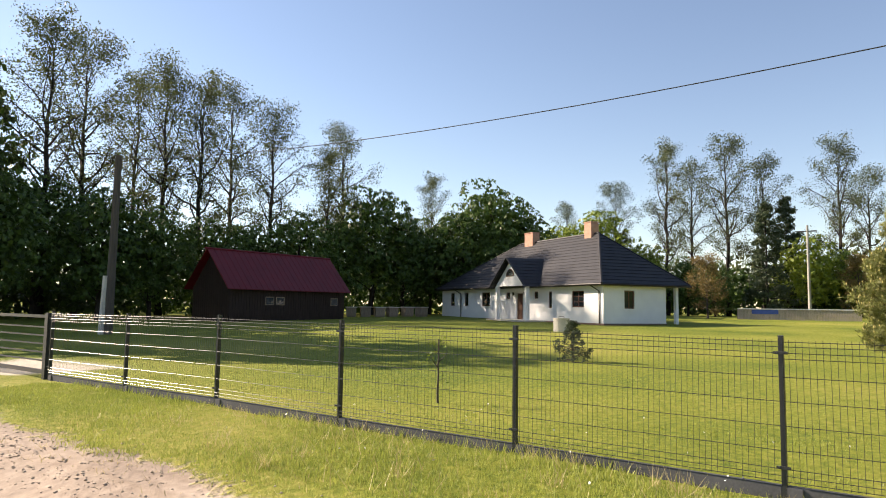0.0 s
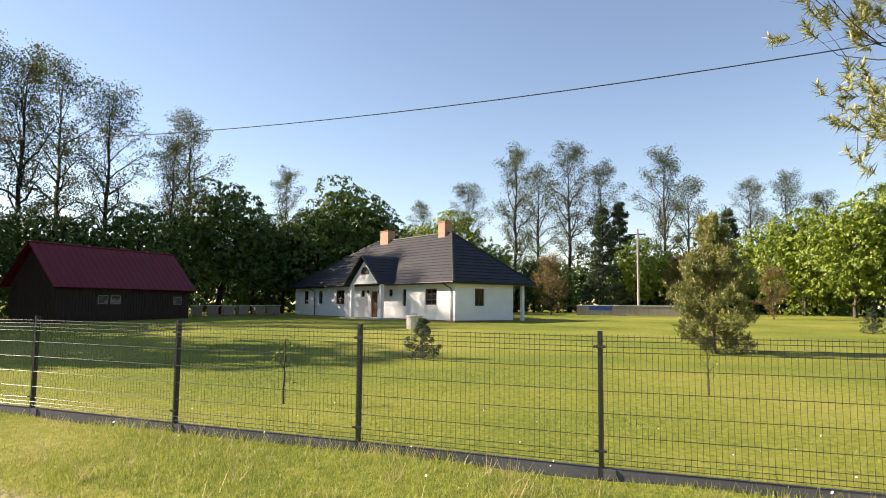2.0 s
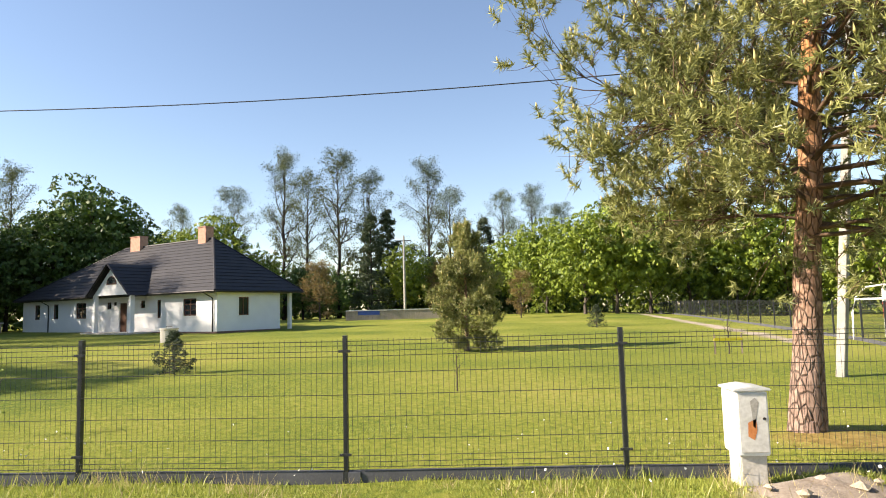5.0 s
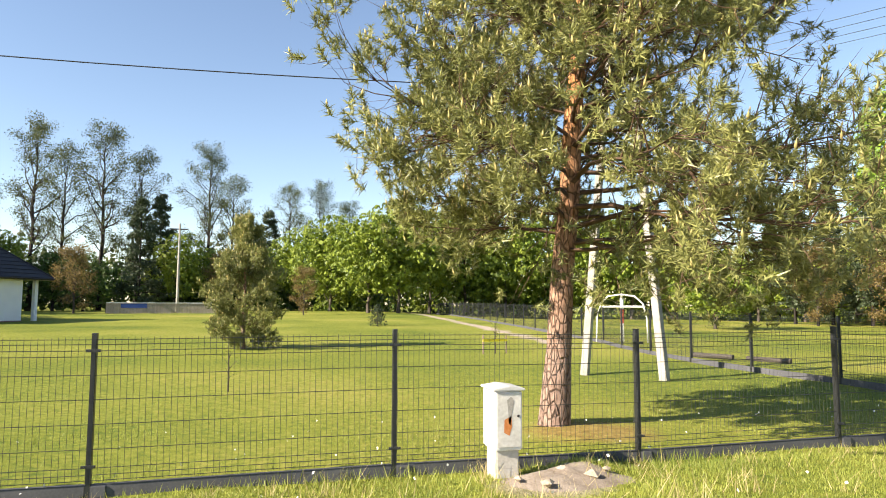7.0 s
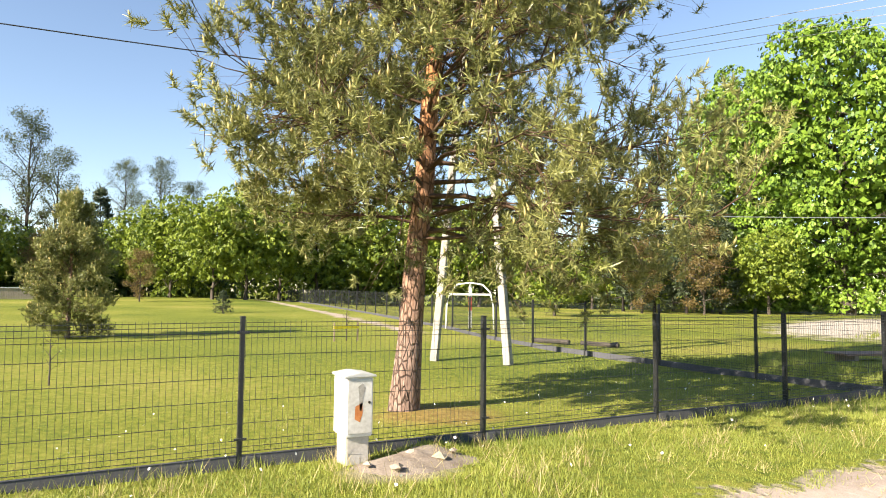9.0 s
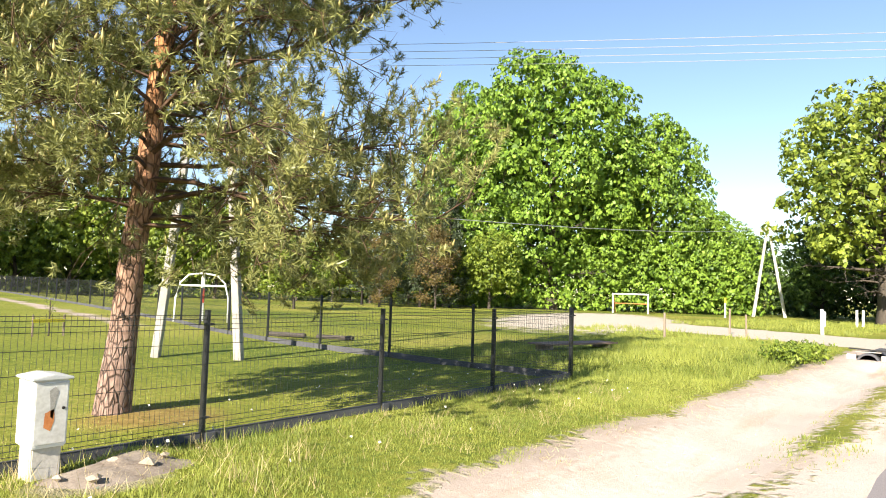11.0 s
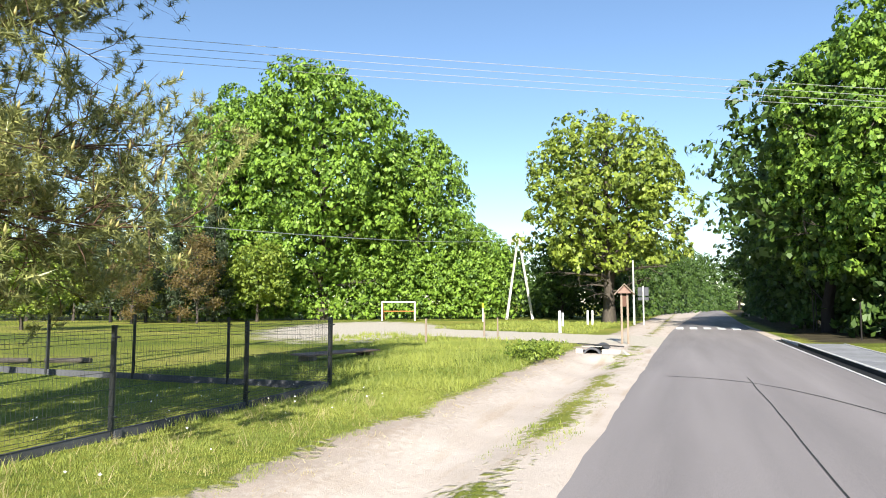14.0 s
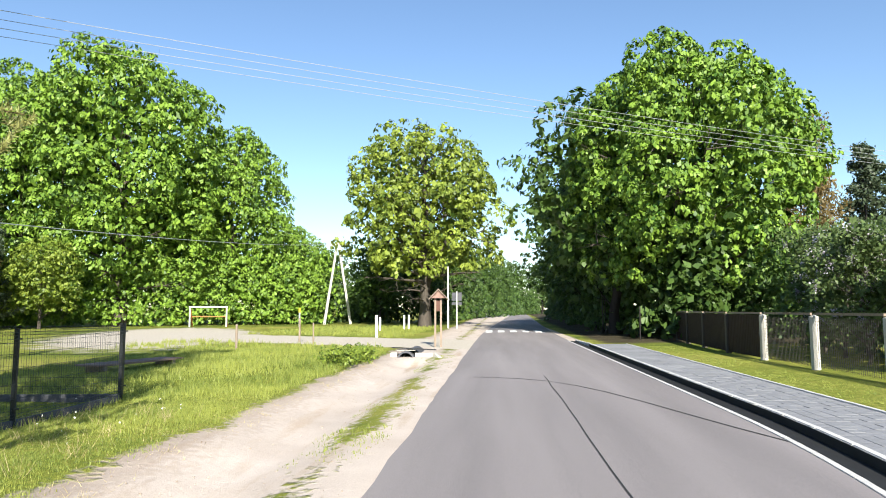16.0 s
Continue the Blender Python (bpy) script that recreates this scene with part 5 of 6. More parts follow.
# ---- meter cabinet ----
box = thing("meter_cabinet", (2.26, 6.0, gz(2.26, 6.0)), 0, "weathered white plastic electricity cabinet with rust-orange stain", "electrical cabinet")
part("pedestal", Shape().box(-0.105, 0.105, -0.12, 0.14, -0.2, 0.27), M_CONCRETE, box, "", 0.008)
cab = part("body", Shape().box(-0.13, 0.13, -0.15, 0.17, 0.26, 0.78), M_WHITEPAINT, box, "", 0.012)
part("lid", Shape().prism([(-0.15, 0.782), (0.15, 0.782), (0.15, 0.80), (0.0, 0.822), (-0.15, 0.80)], -0.18, 0.19), surface("grey_plastic", (0.42, 0.43, 0.42), (0.58, 0.58, 0.56), 5, 60, 0.5), box, "grey pitched lid", 0.006)
cdoor = part("door", Shape().box(-0.115, 0.115, -0.162, -0.152, 0.29, 0.76), surface("dirty_white_plastic", (0.42, 0.40, 0.36), (0.74, 0.73, 0.69), 5, 30, 0.6), box, "dirty white cabinet door", 0.004)
part("stain", Shape().add([(-0.05, -0.1635, 0.42), (0.0, -0.1635, 0.39), (0.025, -0.1635, 0.47), (0.02, -0.1635, 0.56), (-0.045, -0.1635, 0.53)], [(0, 1, 2, 3, 4)]), M_RUST, cdoor, "orange warning mark, worn off")
part("stain", Shape().add([(-0.005, -0.1635, 0.5), (0.012, -0.1635, 0.48), (0.03, -0.1635, 0.62), (0.05, -0.1635, 0.69), (0.02, -0.1635, 0.73), (-0.02, -0.1635, 0.7), (-0.01, -0.1635, 0.6)], [(0, 1, 2, 3, 4, 5, 6)]), surface("grey_grime", (0.2, 0.19, 0.17), (0.42, 0.4, 0.36), 20, 90, 0.8), cdoor, "grey drip stain")
part("lock", Shape().tube([(0.085, -0.172, 0.56), (0.085, -0.16, 0.56)], 0.012, 8), M_GUTTER, cdoor)
heap = Shape()
for j in range(9):
    for k in range(24):
        t, q = 2 * math.pi * k / 24, j / 8
        rim = 1 + 0.22 * noise.noise(Vector((math.cos(t) * 1.3, math.sin(t) * 1.3, 4.0)))
        x, y = 2.72 + 0.72 * q * rim * math.cos(t), 5.68 + 0.40 * q * rim * math.sin(t)
        lump = 0.035 * noise.noise(Vector((x * 7, y * 7, 0))) + 0.02 * noise.noise(Vector((x * 19, y * 19, 3)))
        heap.v.append((x, y, gz(x, y) + (0.06 + lump) * (1 - q * q) - 0.025 * q))
        if j:
            n0, n1 = (j - 1) * 24, j * 24
            heap.f.append((n0 + k, n0 + (k + 1) % 24, n1 + (k + 1) % 24, n1 + k))
tagged(part("sand_mound", heap, M_SOIL, None, "", 0, True), "low heap of grey-brown sand and rubble by the cabinet", "mound")
for i, (x, y, q) in enumerate(((2.45, 5.45, 0.07), (2.95, 5.62, 0.09), (2.75, 5.80, 0.06), (3.15, 5.75, 0.05), (2.25, 5.62, 0.05))):
    st = Shape().add([(q * a, q * b, q * c) for a, b, c in ((1, 0.2, 0.1), (0.3, 0.9, 0.0), (-0.8, 0.5, 0.15), (-0.9, -0.4, 0.0), (0.1, -0.8, 0.1), (0.2, 0.1, 0.55), (-0.3, -0.1, 0.5), (0, 0, -0.5))],
                     [(0, 1, 5), (1, 2, 6, 5), (2, 3, 6), (3, 4, 6), (4, 0, 5), (4, 5, 6), (1, 0, 7), (2, 1, 7), (3, 2, 7), (4, 3, 7), (0, 4, 7)])
    ob = part("stone", st, M_PEBBLE, None)
    ob.matrix_basis = pose(x, y, gz(x, y) + 0.05, 0, 0, i * 67)
    tagged(ob, "broken piece of pale concrete on the sand heap", "stone", "rubble by the cabinet")

# ---- yard things ----
well = thing("well", (-15.45, 32.5, gz(-15.45, 32.5)), 0, "round grey concrete well ring on the lawn", "well")
part("ring", Shape().tube([(0, 0, -0.1), (0, 0, 0.62)], 0.42, 20), M_CONCRETE, well)
part("lid", Shape().tube([(0, 0, 0.621), (0, 0, 0.69)], 0.46, 20), M_CONCRETE, well)
part("handle", Shape().tube([(-0.15, 0, 0.68), (-0.15, 0, 0.78), (0.15, 0, 0.78), (0.15, 0, 0.68)], 0.015, 6), M_GUTTER, well)
pool = thing("board_enclosure", (-13.5, 66.5, gz(-13.5, 66.5)), 6.5, "low weathered board enclosure with white top rail", "low fence")
ME_BOARD = Shape().box(-0.055, 0.055, -0.015, 0.015, -0.05, 0.92).mesh("board", 0.004)
for k in range(82):
    part("board", ME_BOARD, M_PALEWOOD, pool).matrix_basis = pose(0.06 + k * 0.12, 0, 0)
part("top_rail", Shape().box(0, 9.9, -0.06, 0.06, 0.92, 1.0), M_WHITEPAINT, pool, "white top rail")
part("liner", Shape().box(1.2, 3.4, -0.03, -0.017, 0.5, 0.9), M_BLUE, pool, "blue plastic sheet")
part("side_wall", Shape().box(-0.04, 0, 0, 4.0, -0.05, 0.95), M_OLDWOOD, pool)
for i, (b, d) in enumerate(((43.0, 61), (41.8, 61.5), (40.6, 62), (39.5, 62.5), (38.2, 63), (37.0, 63))):
    x, y = from_start(b, d)
    hive = thing("beehive", (x, y, gz(x, y)), b + 8 * i, "old grey boarded box with a light sheet lid", "box", "boxes along the wood edge")
    part("body", Shape().box(-0.45, 0.45, -0.4, 0.4, 0.1, 0.85), M_OLDWOOD, hive, "", 0.01)
    part("lid", Shape().box(-0.55, 0.55, -0.5, 0.5, 0.852, 0.92), M_KERB, hive, "", 0.01)
    part("base", Shape().box(-0.4, 0.4, -0.35, 0.35, -0.05, 0.098), M_OLDWOOD, hive)
swing = thing("swing_frame", (13.5, 23.0, gz(13.5, 23.0)), -32, "white painted tubular arch frame", "play frame")
arcpts = [(-0.95, 0, -0.1), (-0.93, 0, 0.9), (-0.8, 0, 1.45), (-0.5, 0, 1.75), (0, 0, 1.82), (0.5, 0, 1.75), (0.8, 0, 1.45), (0.93, 0, 0.9), (0.95, 0, -0.1)]
part("arch", Shape().tube(arcpts, 0.032, 8), M_WHITEPAINT, swing, "", 0, True)
part("crossbar", Shape().tube([(-0.82, 0, 1.35), (0.82, 0, 1.35)], 0.04, 8), M_WHITEPAINT, swing)
part("ladder_post", Shape().tube([(0.0, 0.6, -0.1), (0.0, 0.6, 0.7)], 0.07, 8), M_WHITEPAINT, swing)
part("ladder_band", Shape().tube([(0.0, 0.6, 0.7), (0.0, 0.6, 1.25)], 0.072, 8), M_REDPAINT, swing, "red painted band")
part("ladder_top", Shape().tube([(0.0, 0.6, 1.25), (0.0, 0.6, 1.7)], 0.07, 8), M_WHITEPAINT, swing)
part("brace", Shape().tube([(0, 0, 1.8), (0.0, 0.6, 1.68)], 0.04, 6), M_WHITEPAINT, swing)
bench = thing("plank_bench", (16.9, 9.25, gz(16.9, 9.25)), -17, "low bench of worn brown planks in the grass", "bench")
for k in range(3):
    part("plank", Shape().box(-1.4, 1.4, -0.36 + k * 0.245, -0.13 + k * 0.245, 0.15, 0.195), M_BROWNWOOD, bench, "", 0.006)
for x in (-1.1, 1.1):
    part("leg", Shape().box(x - 0.06, x + 0.06, -0.3, 0.3, -0.1, 0.149), M_OLDWOOD, bench, "", 0.006)
for i, (x, y, w) in enumerate(((12.6, 16.6, 1.3), (13.3, 15.2, 1.2))):
    low = thing("log_beam", (x, y, gz(x, y)), -70, "old wooden beam lying behind the fence", "beam", "beams behind the fence")
    part("beam", Shape().tube([(-w / 2, 0, 0.06), (w / 2, 0, 0.07)], [0.075, 0.065], 8), M_POLEWOOD, low)
goal = thing("football_goal", (60.4, 26.8, 0), 104, "white football goal with orange net remains", "goal")
for x in (-1.65, 1.65):
    part("post", Shape().tube([(x, 0, -0.1), (x, 0, 1.85)], 0.07, 8), M_WHITEPAINT, goal)
part("crossbar", Shape().tube([(-1.72, 0, 1.85), (1.72, 0, 1.85)], 0.07, 8), M_WHITEPAINT, goal)
for x in (-1.6, 1.6):
    part("brace", Shape().tube([(x, 0.05, 1.8), (x, -1.0, 0.0)], 0.06, 6), M_RUST, goal, "orange rear brace")
part("rear_bar", Shape().tube([(-1.6, -0.5, 0.95), (1.6, -0.5, 0.95)], 0.05, 6), M_RUST, goal)
ypost = thing("marker_post", (61.5, 18.4, 0), 0, "yellow gas line marker post", "marker post")
part("post", Shape().tube([(0, 0, -0.1), (0, 0, 1.3)], 0.07, 8), M_WHITEPAINT, ypost)
part("head", Shape().tube([(0, 0, 1.3), (0, 0, 1.75)], 0.09, 8), M_YELLOW, ypost, "yellow head")


def stake(x, y, h, r, mat, label):
    s = thing("stake", (x, y, gz(x, y)), 0, label, "post", "posts by the field")
    part("shaft", Shape().tube([(0, 0, -0.2), (random.uniform(-0.03, 0.03), random.uniform(-0.03, 0.03), h)], [r, r * 0.9], 8), mat, s)


for x, y, h in ((37.7, 6.7, 1.25), (50.0, 8.7, 1.0), (52.5, 7.2, 1.15), (53.0, 6.9, 1.15)):
    stake(x, y, h, 0.085, M_WHITEPAINT, "white painted concrete post by the field way")
stake(25.3, 9.9, 1.0, 0.05, M_OLDWOOD, "thin grey wooden post in high grass")
stake(32.5, 9.6, 1.2, 0.05, M_OLDWOOD, "thin grey wooden post in high grass")
stake(30.4, 8.3, 1.0, 0.04, M_OLDWOOD, "thin grey wooden post in high grass")
stake(35.4, -7.5, 1.75, 0.035, M_GUTTER, "thin dark metal post beside the footway")
stake(46.0, -7.3, 2.6, 0.04, M_GUTTER, "thin dark metal post beside the footway")
stake(47.5, -7.7, 2.6, 0.04, M_GUTTER, "thin dark metal post beside the footway")

shrine = thing("wayside_shrine", (28.2, 2.35, gz(28.2, 2.35)), 8, "wooden wayside notice stand under a small gable roof", "notice stand")
for y in (-0.12, 0.12):
    part("post", Shape().box(-0.06, 0.06, y - 0.04, y + 0.04, -0.2, 2.05), M_OLDWOOD, shrine, "", 0.008)
part("board", Shape().box(-0.02, 0.02, -0.11, 0.11, 1.5, 1.95), M_BROWN, shrine, "brown notice board", 0.006)
for sgn in (-1, 1):
    s = Shape().add([(-0.3, 0, 2.44), (0.3, 0, 2.44), (0.3, sgn * 0.40, 2.02), (-0.3, sgn * 0.40, 2.02), (-0.3, 0, 2.39), (0.3, 0, 2.39), (0.3, sgn * 0.40, 1.97), (-0.3, sgn * 0.40, 1.97)],
                    [(0, 1, 2, 3), (4, 7, 6, 5), (0, 4, 5, 1), (2, 6, 7, 3), (1, 5, 6, 2), (0, 3, 7, 4)])
    part("roof", s, M_OLDWOOD, shrine, "small plank roof")
part("gable", Shape().add([(-0.2, -0.36, 2.04), (-0.2, 0.36, 2.04), (-0.2, 0, 2.36), (-0.17, -0.36, 2.04), (-0.17, 0.36, 2.04), (-0.17, 0, 2.36)], [(0, 1, 2), (3, 5, 4), (0, 3, 4, 1), (1, 4, 5, 2), (2, 5, 3, 0)]), M_BROWNWOOD, shrine)
sign = thing("road_sign", (55.7, 3.2, 0), 0, "grey road sign pole seen from behind", "road sign")
part("pole", Shape().tube([(0, 0, -0.2), (0, 0, 3.1)], 0.06, 8), M_KERB, sign)
part("plate", Shape().box(-0.02, 0.02, -0.42, 0.42, 2.3, 3.0), M_PLINTH, sign, "grey sign plate", 0.01)
part("plate", Shape().box(-0.02, 0.02, -0.42, 0.42, 1.95, 2.2), M_PLINTH, sign, "grey sign plate", 0.01)
lampost = thing("street_pole", (55.9, 3.95, 0), 0, "slim grey metal pole beside the road", "pole")
part("pole", Shape().tube([(0, 0, -0.2), (0, 0, 5.2)], [0.09, 0.06], 8), M_KERB, lampost)

# culvert under the field way
culvert = thing("culvert", (22.6, 2.75, -0.32), 0, "concrete culvert pipe with dark plastic sheet over it", "culvert")
ring = Shape()
for r0, x0, x1 in ((0.30, 0, 3.2), (0.24, 0, 3.2)):
    k = len(ring.v)
    ring.tube([(x0, 0, 0.22), (x1, 0, 0.22)], r0, 20, False)
ring.f += [(k2, (k2 + 1) % 20, 40 + (k2 + 1) % 20, 40 + k2) for k2 in range(20)]
ring.v = [(x - 0.14, y + 0.18, z) for x, y, z in ring.v]
part("pipe", ring, M_PLINTH, culvert)
# dark disc set in the pipe for the shade of its depth
part("pipe_shade", Shape().tube([(0.9, 0.18, 0.22), (0.95, 0.18, 0.22)], 0.235, 16), M_DARK, culvert)
part("headwall", Shape().prism([(-0.75, 0.46), (-0.55, -0.2), (-0.14, -0.2), (-0.14, 0.46)], -0.02, 0.14, pose(0, 0, 0, 0, 0, 90)).box(-0.02, 0.14, 0.5, 0.72, -0.2, 0.46).box(-0.02, 0.14, -0.13, 0.499, 0.53, 0.56), M_CONCRETE, culvert, "pale concrete headwall")
part("wing_wall", Shape().add([(-0.02, -0.55, -0.2), (-0.5, -0.95, -0.1), (-0.5, -0.95, 0.34), (-0.02, -0.75, 0.46), (0.1, -0.6, -0.2), (-0.4, -1.05, -0.1), (-0.4, -1.05, 0.34), (0.1, -0.8, 0.46)], [(0, 1, 2, 3), (4, 7, 6, 5), (3, 2, 6, 7), (0, 3, 7, 4), (1, 5, 6, 2)]), M_CONCRETE, culvert, "pale sloping concrete wing")
part("sheet", Shape().box(-0.1, 1.2, -0.8, 0.7, 0.575, 0.61, pose(0, 0, 0, 3, 3, 6)), M_DARK, culvert, "dark slab over the pipe")

# thin dark line that bends across the road
seam = [(15.9, 0.43), (15.75, -0.1), (15.45, -0.65), (15.0, -1.15), (14.2, -1.7), (13.2, -2.15), (12.0, -2.55), (10.6, -2.95), (9.6, -3.25), (8.7, -3.56)]
s = Shape()
for (x0, y0), (x1, y1) in zip(seam, seam[1:]):
    d = Vector((x1 - x0, y1 - y0, 0)).normalized().cross(Vector((0, 0, 1))) * 0.02
    zz = lambda y: 0.017 + 0.03 * (1 - abs(y + 1.26) / 2.36)
    s.add([(x0 - d.x, y0 - d.y, zz(y0)), (x1 - d.x, y1 - d.y, zz(y1)), (x1 + d.x, y1 + d.y, zz(y1)), (x0 + d.x, y0 + d.y, zz(y0))], [(0, 1, 2, 3)])
tagged(part("road_seam", s, M_DARK), "thin dark line curving across the asphalt", "road seam", kind="structure")
for k in range(5):
    y = -3.2 + k * 0.85
    tagged(part("crossing_stripe", Shape().box(46.0, 49.0, y, y + 0.45, 0.0, 0.055), M_LINE), "white painted crossing stripe on asphalt", "road marking", kind="structure")

# kerb stones and gutter band
kerb = thing("kerb", (2, -3.87, 0), 0, "pale concrete kerb stones with gutter band", "kerb", kind="structure")
ME_KERB = Shape().box(0.004, 0.996, -0.05, 0.05, -0.2, 0.135).mesh("kerb_stone", 0.012)
ME_GUTTER = Shape().box(0.004, 0.996, -0.04, 0.04, -0.2, 0.024).mesh("gutter_stone", 0.004)
ME_EDGE = Shape().box(0.004, 0.996, -0.035, 0.035, -0.2, 0.14).mesh("edging_stone", 0.006)
for k in range(32):
    o, turn = kerb_swing(k + 2), math.degrees(math.atan(kerb_swing(k + 3) - kerb_swing(k + 2)))
    part("kerb_stone", ME_KERB, M_KERB, kerb).matrix_basis = pose(k, -0.2 + o, -0.09 * max(0, k - 27) / 5, 0, 0, turn)
    part("gutter_stone", ME_GUTTER, M_KERB, kerb).matrix_basis = pose(k, 0.205 + o, 0, 0, 0, turn)
    if k < 27:
        part("edging_stone", ME_EDGE, M_KERB, kerb).matrix_basis = pose(k, -1.70 + o, 0, 0, 0, turn)

# black strip along the kerb foot, and a black sheet on its face
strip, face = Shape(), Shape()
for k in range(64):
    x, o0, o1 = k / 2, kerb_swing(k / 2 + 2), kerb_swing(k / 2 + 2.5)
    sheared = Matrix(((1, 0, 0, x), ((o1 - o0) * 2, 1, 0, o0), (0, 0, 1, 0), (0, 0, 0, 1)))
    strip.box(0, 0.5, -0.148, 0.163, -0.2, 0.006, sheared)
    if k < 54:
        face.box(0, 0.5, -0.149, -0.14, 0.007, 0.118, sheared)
part("joint_strip", strip, M_KERBBLACK, kerb, "black strip at the kerb")
part("kerb_face", face, M_KERBBLACK, kerb, "black kerb face")

# ---- far side of the road ----
posts = [(8.6 + 3.38 * k, -8.5 - 0.06 * max(0, k - 4) ** 2) for k in range(9)]
yard = thing("garden_fence", (9, -8.5, 0), 0, "old garden fence of white concrete posts and dark mesh panels", "fence")
o = Vector((9, -8.5, 0))
for i, (x, y) in enumerate(posts):
    # posts from the sixth on take the dark pole colour
    p = part("post", Shape().box(-0.085, 0.085, -0.085, 0.085, -0.2, 1.38).add([(-0.085, -0.085, 1.38), (0.085, -0.085, 1.38), (0.085, 0.085, 1.38), (-0.085, 0.085, 1.38), (0, 0, 1.43)], [(0, 1, 4), (1, 2, 4), (2, 3, 4), (3, 0, 4)]), M_CONCRETE if i < 5 else M_POLEWOOD, yard, "white concrete post" if i < 5 else "dark post")
    p.matrix_basis = Matrix.Translation(Vector((x, y, 0)) - o)
    if i + 1 < len(posts):
        x1, y1 = posts[i + 1]
        a = math.degrees(math.atan2(y1 - y, x1 - x))
        L = math.hypot(x1 - x, y1 - y)
        n = int(L / 0.16)
        if i < 4:
            pan = Shape()
            for k in range(int(L / 0.09)):
                pan.box(0.14 + k * 0.09, 0.146 + k * 0.09, -0.004, 0.004, 0.05, 1.35)
            for z in np.arange(0.08, 1.36, 0.09):
                pan.box(0.13, L - 0.13, -0.004, 0.004, z, z + 0.006)
            pp = part("mesh_panel", pan, M_GUTTER, yard)
            pp.matrix_basis = Matrix.Translation(-o) @ pose(x, y, 0, 0, 0, a)
        else:
            for k in range(n):
                bd = part("board", Shape().box(0.14 + k * 0.155, 0.275 + k * 0.155, -0.02, 0.02, 0.05, 1.4), M_BARN, yard)
                bd.matrix_basis = Matrix.Translation(-o) @ pose(x, y, 0, 0, 0, a)
        rl = part("rail", Shape().box(0.14, L - 0.14, -0.03, 0.03, 1.42, 1.48), M_OLDWOOD, yard)
        rl.matrix_basis = Matrix.Translation(-o) @ pose(x, y, 0, 0, 0, a)
lilac = make_tree("lilac_bush", 121, "lilac bush with pale blossom over the garden fence", M_BARK, M_LILACLEAF, 4.2, 2.0, 0.06, 0.04, oval, 22, lambda f: 50 + 20 * f, 0.03, 5, 3, 6000, 0.20, 0.22, "lilac bushes", 4, "bush")
seg, tips, r = grow(121, 4.2, 2.0, 0.06, 0.04, oval, 22, lambda f: 50 + 20 * f, 0.03, 5, 3)
v, q = leaf_quads(clouds(tips[::6], 3000, 0.09, r, 1.2), 0.075, r, 0.9)
part("blossom", array_mesh("blossom", v, q, M_LILAC), M_LILAC, lilac, "pale lilac blossom")
for i, (x, y, h) in enumerate(((20.5, -10.8, 0.80), (23.2, -11.5, 0.86), (17.6, -11.0, 0.72), (26.0, -12.2, 0.9), (14.5, -11.2, 0.66))):
    plant_at(lilac, x, y, h, i * 75)
plant_at(copper, 55, -24.6, 1.7, 20, 0.9)
plant_at(copper, 50, -22.6, 1.3, 120, 1.0)
plant_at(conifer, 54, -29.0, 0.80, 60)
plant_at(conifer, 57, -31.5, 0.76, 160)
cottage = thing("cottage", (42.5, -26.5, 0), 12, "red brick cottage behind the garden trees", "house")
part("wall", Shape().box(-5, 5, -4, 4, -0.2, 3.2), M_BRICK, cottage)
for sgn in (-1, 1):
    s = Shape()
    slope_courses(s, (-5.4, sgn * 4.5, 3.0), (5.4, sgn * 4.5, 3.0), (-5.4, 0, 6.2), (5.4, 0, 6.2), 12)
    part("roof", s, surface("old_red_tiles", (0.12, 0.05, 0.04), (0.22, 0.1, 0.08), 4, 40, 0.8) if sgn < 0 else bpy.data.materials["old_red_tiles"], cottage)
part("chimney", Shape().box(-0.4, 0.4, -0.4, 0.4, 5.6, 7.2), M_BRICK, cottage, "", 0.02)
for sgn in (-1, 1):
    part("gable", Shape().add([(sgn * 5, -4, 3.2), (sgn * 5, 4, 3.2), (sgn * 5, 0, 6.05), (sgn * 4.8, -4, 3.2), (sgn * 4.8, 4, 3.2), (sgn * 4.8, 0, 6.05)], [(0, 1, 2), (3, 5, 4), (0, 3, 4, 1), (1, 4, 5, 2), (2, 5, 3, 0)]), M_BRICK, cottage)

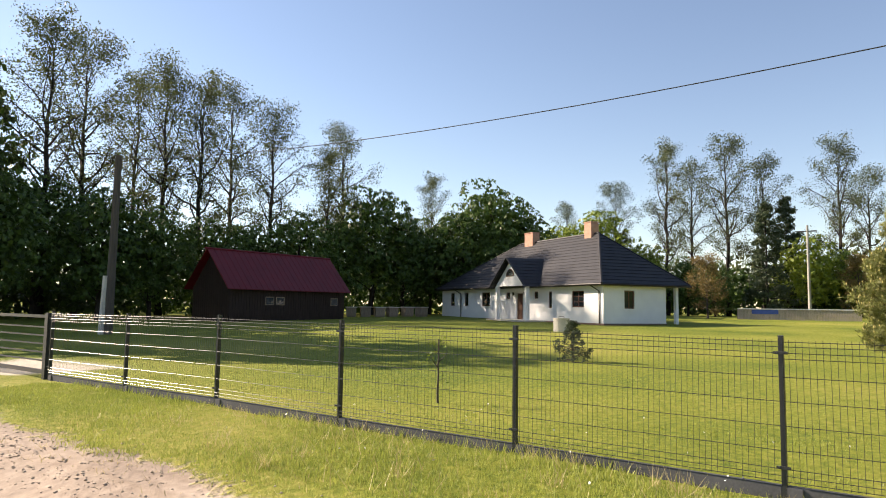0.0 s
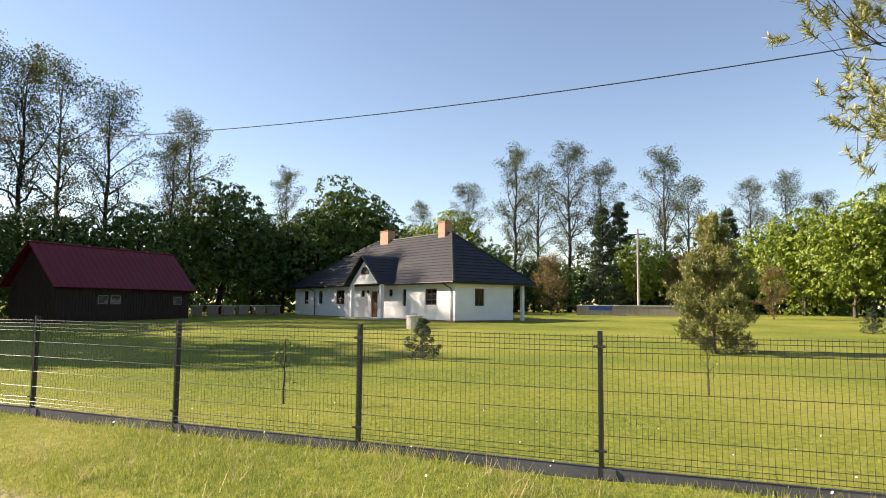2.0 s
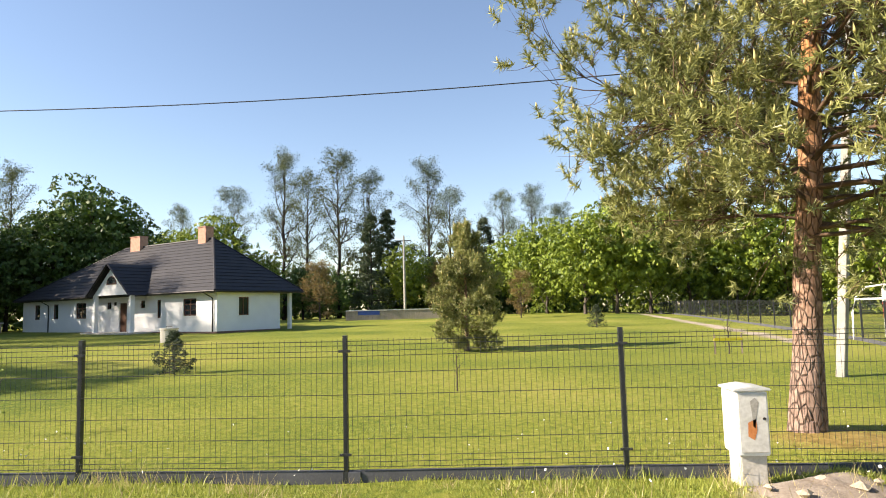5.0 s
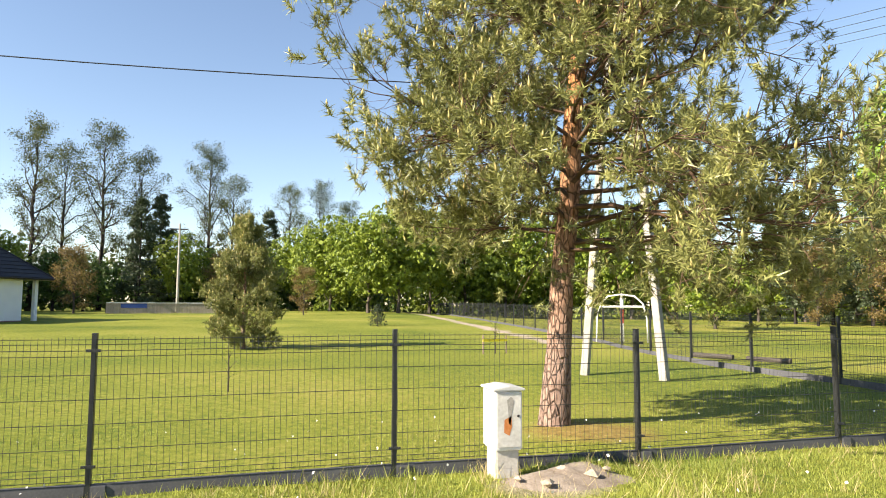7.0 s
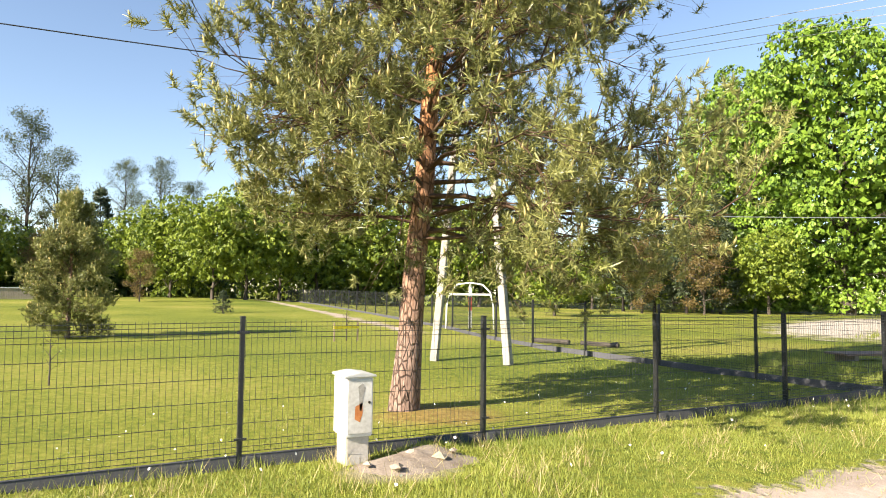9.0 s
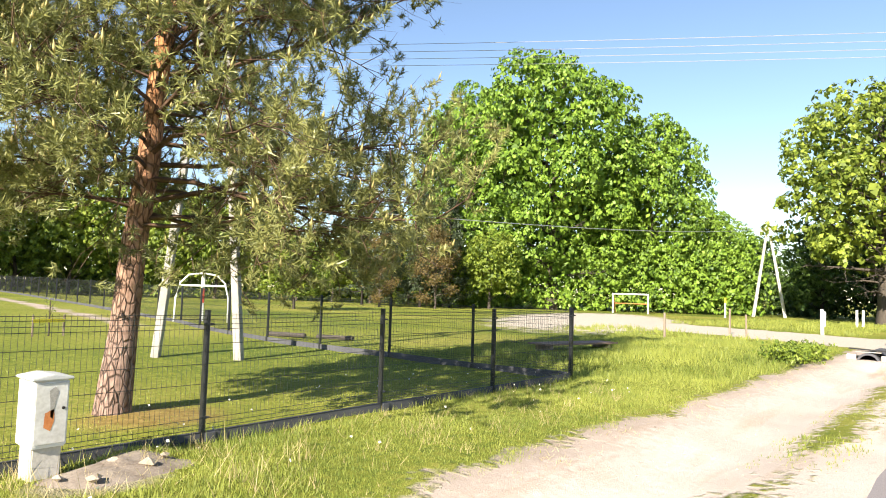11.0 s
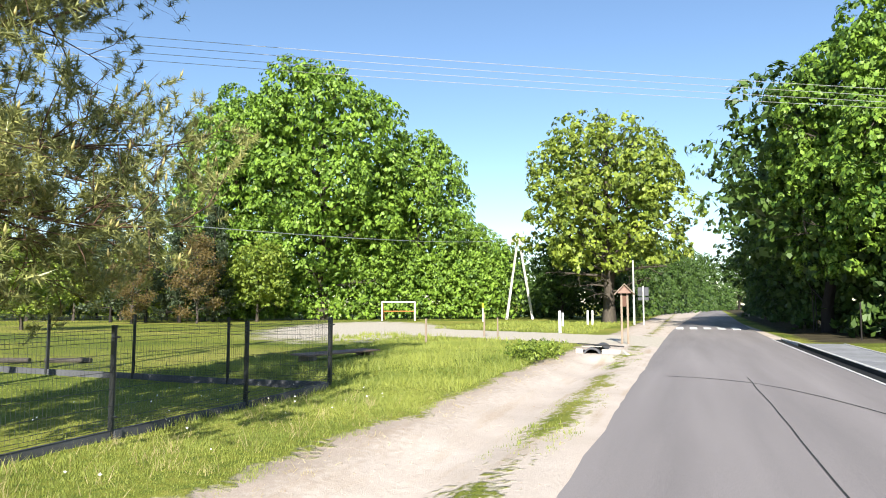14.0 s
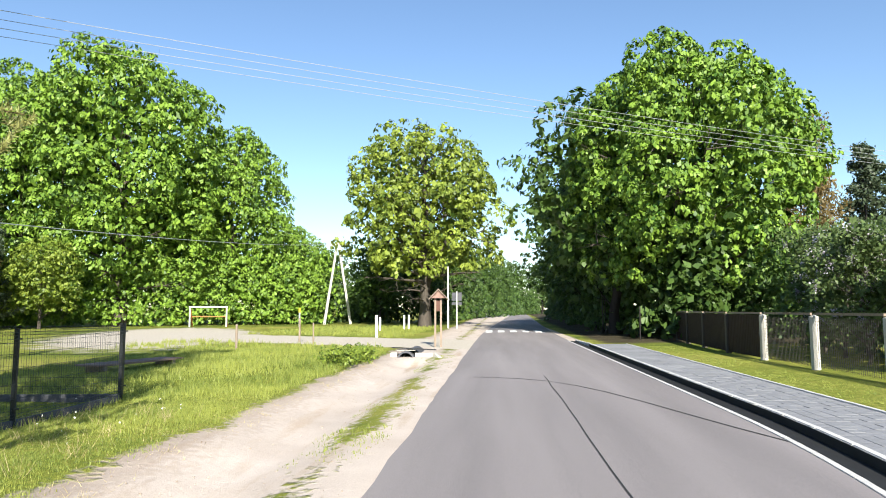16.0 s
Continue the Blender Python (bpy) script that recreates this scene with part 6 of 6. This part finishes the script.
# ---- grass ----
def blades(name, n, x0, x1, y0, y1, h, w, material, label, seed, keep=None, lean=0.35):
    r = np.random.default_rng(seed)
    x, y = r.uniform(x0, x1, n), r.uniform(y0, y1, n)
    # tufts: pull blades together a little
    m = max(8, n // 24)
    cx, cy, k = r.uniform(x0, x1, m), r.uniform(y0, y1, m), r.integers(0, m, n)
    near = r.uniform(size=n) < 0.6
    x, y = np.where(near, cx[k] + r.normal(0, 0.06, n), x), np.where(near, cy[k] + r.normal(0, 0.06, n), y)
    if keep is not None:
        k = keep(x, y, r)
        x, y = x[k], y[k]
    n = len(x)
    p = np.column_stack([x, y, rise(x, y) - 0.01])
    a = r.uniform(0, 2 * np.pi, n)
    s = np.column_stack([np.cos(a), np.sin(a), np.zeros(n)])
    hh = h * r.uniform(0.45, 1.25, n) * (0.75 + 0.35 * np.sin(x * 1.3 + 2 * np.sin(y)) * np.cos(y * 1.1 + x * 0.4))
    d = np.column_stack([r.normal(0, lean, n), r.normal(0, lean, n), np.ones(n)])
    tip = p + unit(d) * hh[:, None]
    wv = s * w * 0.5 * r.uniform(0.7, 1.4, (n, 1))
    v = np.stack([p - wv, p + wv, tip], 1).reshape(-1, 3)
    ob = new(name, array_mesh(name, v, np.arange(3 * n).reshape(n, 3), material))
    return tagged(ob, label, "grass", kind="stuff")


edge = lambda x: 3.95 + 0.22 * np.sin(x * 1.1) + 0.15 * np.sin(x * 2.9 + 1)
bare = lambda x, y: ((x - 2.55) ** 2 * 1.6 + (y - 5.55) ** 2 * 3.0)
on_verge = lambda x, y, r: (y > edge(x) + r.normal(0, 0.16, len(x))) & (bare(x, y) > 0.55 + r.normal(0, 0.15, len(x)))
near_fence = lambda x, y, r: r.uniform(size=len(x)) < np.exp(-np.abs(y - 6.4) / 0.12)
blades("grass", 190000, -13, 14, 3.7, 6.38, 0.065, 0.009, M_GRASS, "rough sunlit grass on the verge", 201, on_verge)
blades("grass", 40000, -13, 12, 5.6, 7.2, 0.17, 0.011, M_GRASS, "longer grass along the fence foot", 202, near_fence)
blades("grass", 60000, -13, 12, 6.45, 15, 0.05, 0.011, M_GRASS, "short mown lawn", 203, lambda x, y, r: r.uniform(size=len(x)) < 1.25 - (y - 6.4) / 9)
blades("tall_grass", 48000, 11.8, 27, 4.0, 12, 0.20, 0.014, M_GRASS, "tall meadow grass beside the ditch", 204, lambda x, y, r: (y > 3.6 + 0.25 * np.sin(x)) & (x < 24.5 + 0.4 * y) & (np.hypot((x - 16.9) / 1.9, (y - 9.0) / 1.0) > 1))
blades("tall_grass", 16000, 26, 60, 5, 16, 0.30, 0.03, M_GRASS, "tall meadow grass by the field way", 205, lambda x, y, r: np.abs(x - 30.5 - 0.45 * y) > 4.4)
blades("dry_grass", 2600, -9, 10, 4.2, 6.4, 0.28, 0.006, M_STRAW, "dry pale grass stalks on the verge", 206, None, 0.5)
blades("dry_grass", 5000, 1.0, 5.5, 5.2, 8.6, 0.04, 0.008, M_STRAW, "dry needles and straw by the cabinet", 207, lambda x, y, r: np.hypot(x - 3.2, y - 6.9) < 1.9, 1.6)
blades("grass", 5000, 5, 28, 1.3, 2.3, 0.07, 0.014, M_GRASS, "sparse grass tufts on the sandy shoulder", 208, lambda x, y, r: np.sin(x * 1.7) + np.sin(x * 0.6 + 2) > 0.4)
blades("grass", 14000, 6, 30, -8.3, -5.65, 0.035, 0.016, M_GRASS, "grass strip behind the footway", 209)
r = np.random.default_rng(300)
v, q = leaf_quads(np.column_stack([(fx := r.uniform(-7, 11, 160)), (fy := r.uniform(4.4, 9, 160)), rise(fx, fy) + 0.13]), 0.03, r, 0.9)
tagged(new("dandelion_clocks", array_mesh("dandelion_clocks", v, q, M_FLOWER)), "small white dandelion heads in the grass", "flowers", kind="stuff")
# stones and clods on the sandy strip
r = np.random.default_rng(310)
n = 2600
sx, sy = r.uniform(-12, 26, n), 1.2 + 2.6 * r.uniform(0, 1, n)
sz = 0.004 + 0.014 * r.uniform(0, 1, n) ** 3
c = np.column_stack([sx, sy, rise(sx, sy) + sz * 0.2])
octa = np.array([(1, 0, 0), (0, 1, 0), (-1, 0, 0), (0, -1, 0), (0, 0, 0.7), (0, 0, -0.7)])
v = (c[:, None] + octa[None] * sz[:, None, None] * r.uniform(0.6, 1.4, (n, 6, 1))).reshape(-1, 3)
f = np.array([(0, 1, 4), (1, 2, 4), (2, 3, 4), (3, 0, 4), (1, 0, 5), (2, 1, 5), (3, 2, 5), (0, 3, 5)])
tagged(new("pebbles", array_mesh("pebbles", v, (np.arange(n)[:, None, None] * 6 + f).reshape(-1, 3), M_PEBBLE)), "scattered pebbles and clods on sand", "pebbles", kind="stuff")

r = np.random.default_rng(311)
n = 1500
sx, sy = r.uniform(-11, -2.5, n), r.normal(3.35, 0.32, n)
sz = 0.006 + 0.016 * r.uniform(0, 1, n) ** 2
c = np.column_stack([sx, sy, rise(sx, sy) + sz * 0.1])
v = (c[:, None] + octa[None] * np.array([1, 1, 0.7]) * sz[:, None, None] * r.uniform(0.5, 1.5, (n, 6, 1))).reshape(-1, 3)
tagged(new("soil_clods", array_mesh("soil_clods", v, (np.arange(n)[:, None, None] * 6 + f).reshape(-1, 3), M_PEBBLE, True)), "lumpy dry clods along the sandy edge", "soil", kind="stuff")
blades("dry_grass", 2600, -11, 20, 3.3, 4.1, 0.09, 0.008, M_STRAW, "dry roots and straw along the sand edge", 212, None, 1.2)

# pavers of the footway
def paver(bm_shape, x, y, w, z):
    bm_shape.box(x + 0.002, x + 0.198, y + 0.002, y + w - 0.002, 0.03, z)


ME_PAVER = Shape().box(0.002, 0.198, 0.002, 0.198, 0.03, 0.118).mesh("paver", 0.003)
rest = Shape()
random.seed(14)
for i in range(135):
    x = 2.0 + 0.2 * i
    o = kerb_swing(x + 0.1)
    for j in range(7):
        y = -5.53 + 0.2 * j + o
        if 30 <= i < 70:
            part("paver", ME_PAVER, M_PAVING, pavement).matrix_basis = pose(x, y, random.uniform(-0.004, 0.002), random.uniform(-0.6, 0.6), random.uniform(-0.6, 0.6), 0)
        else:
            paver(rest, x, y, 0.2, 0.117 + random.uniform(-0.003, 0.002))
part("paver_field", rest, M_PAVING, pavement)["kind"] = "stuff"
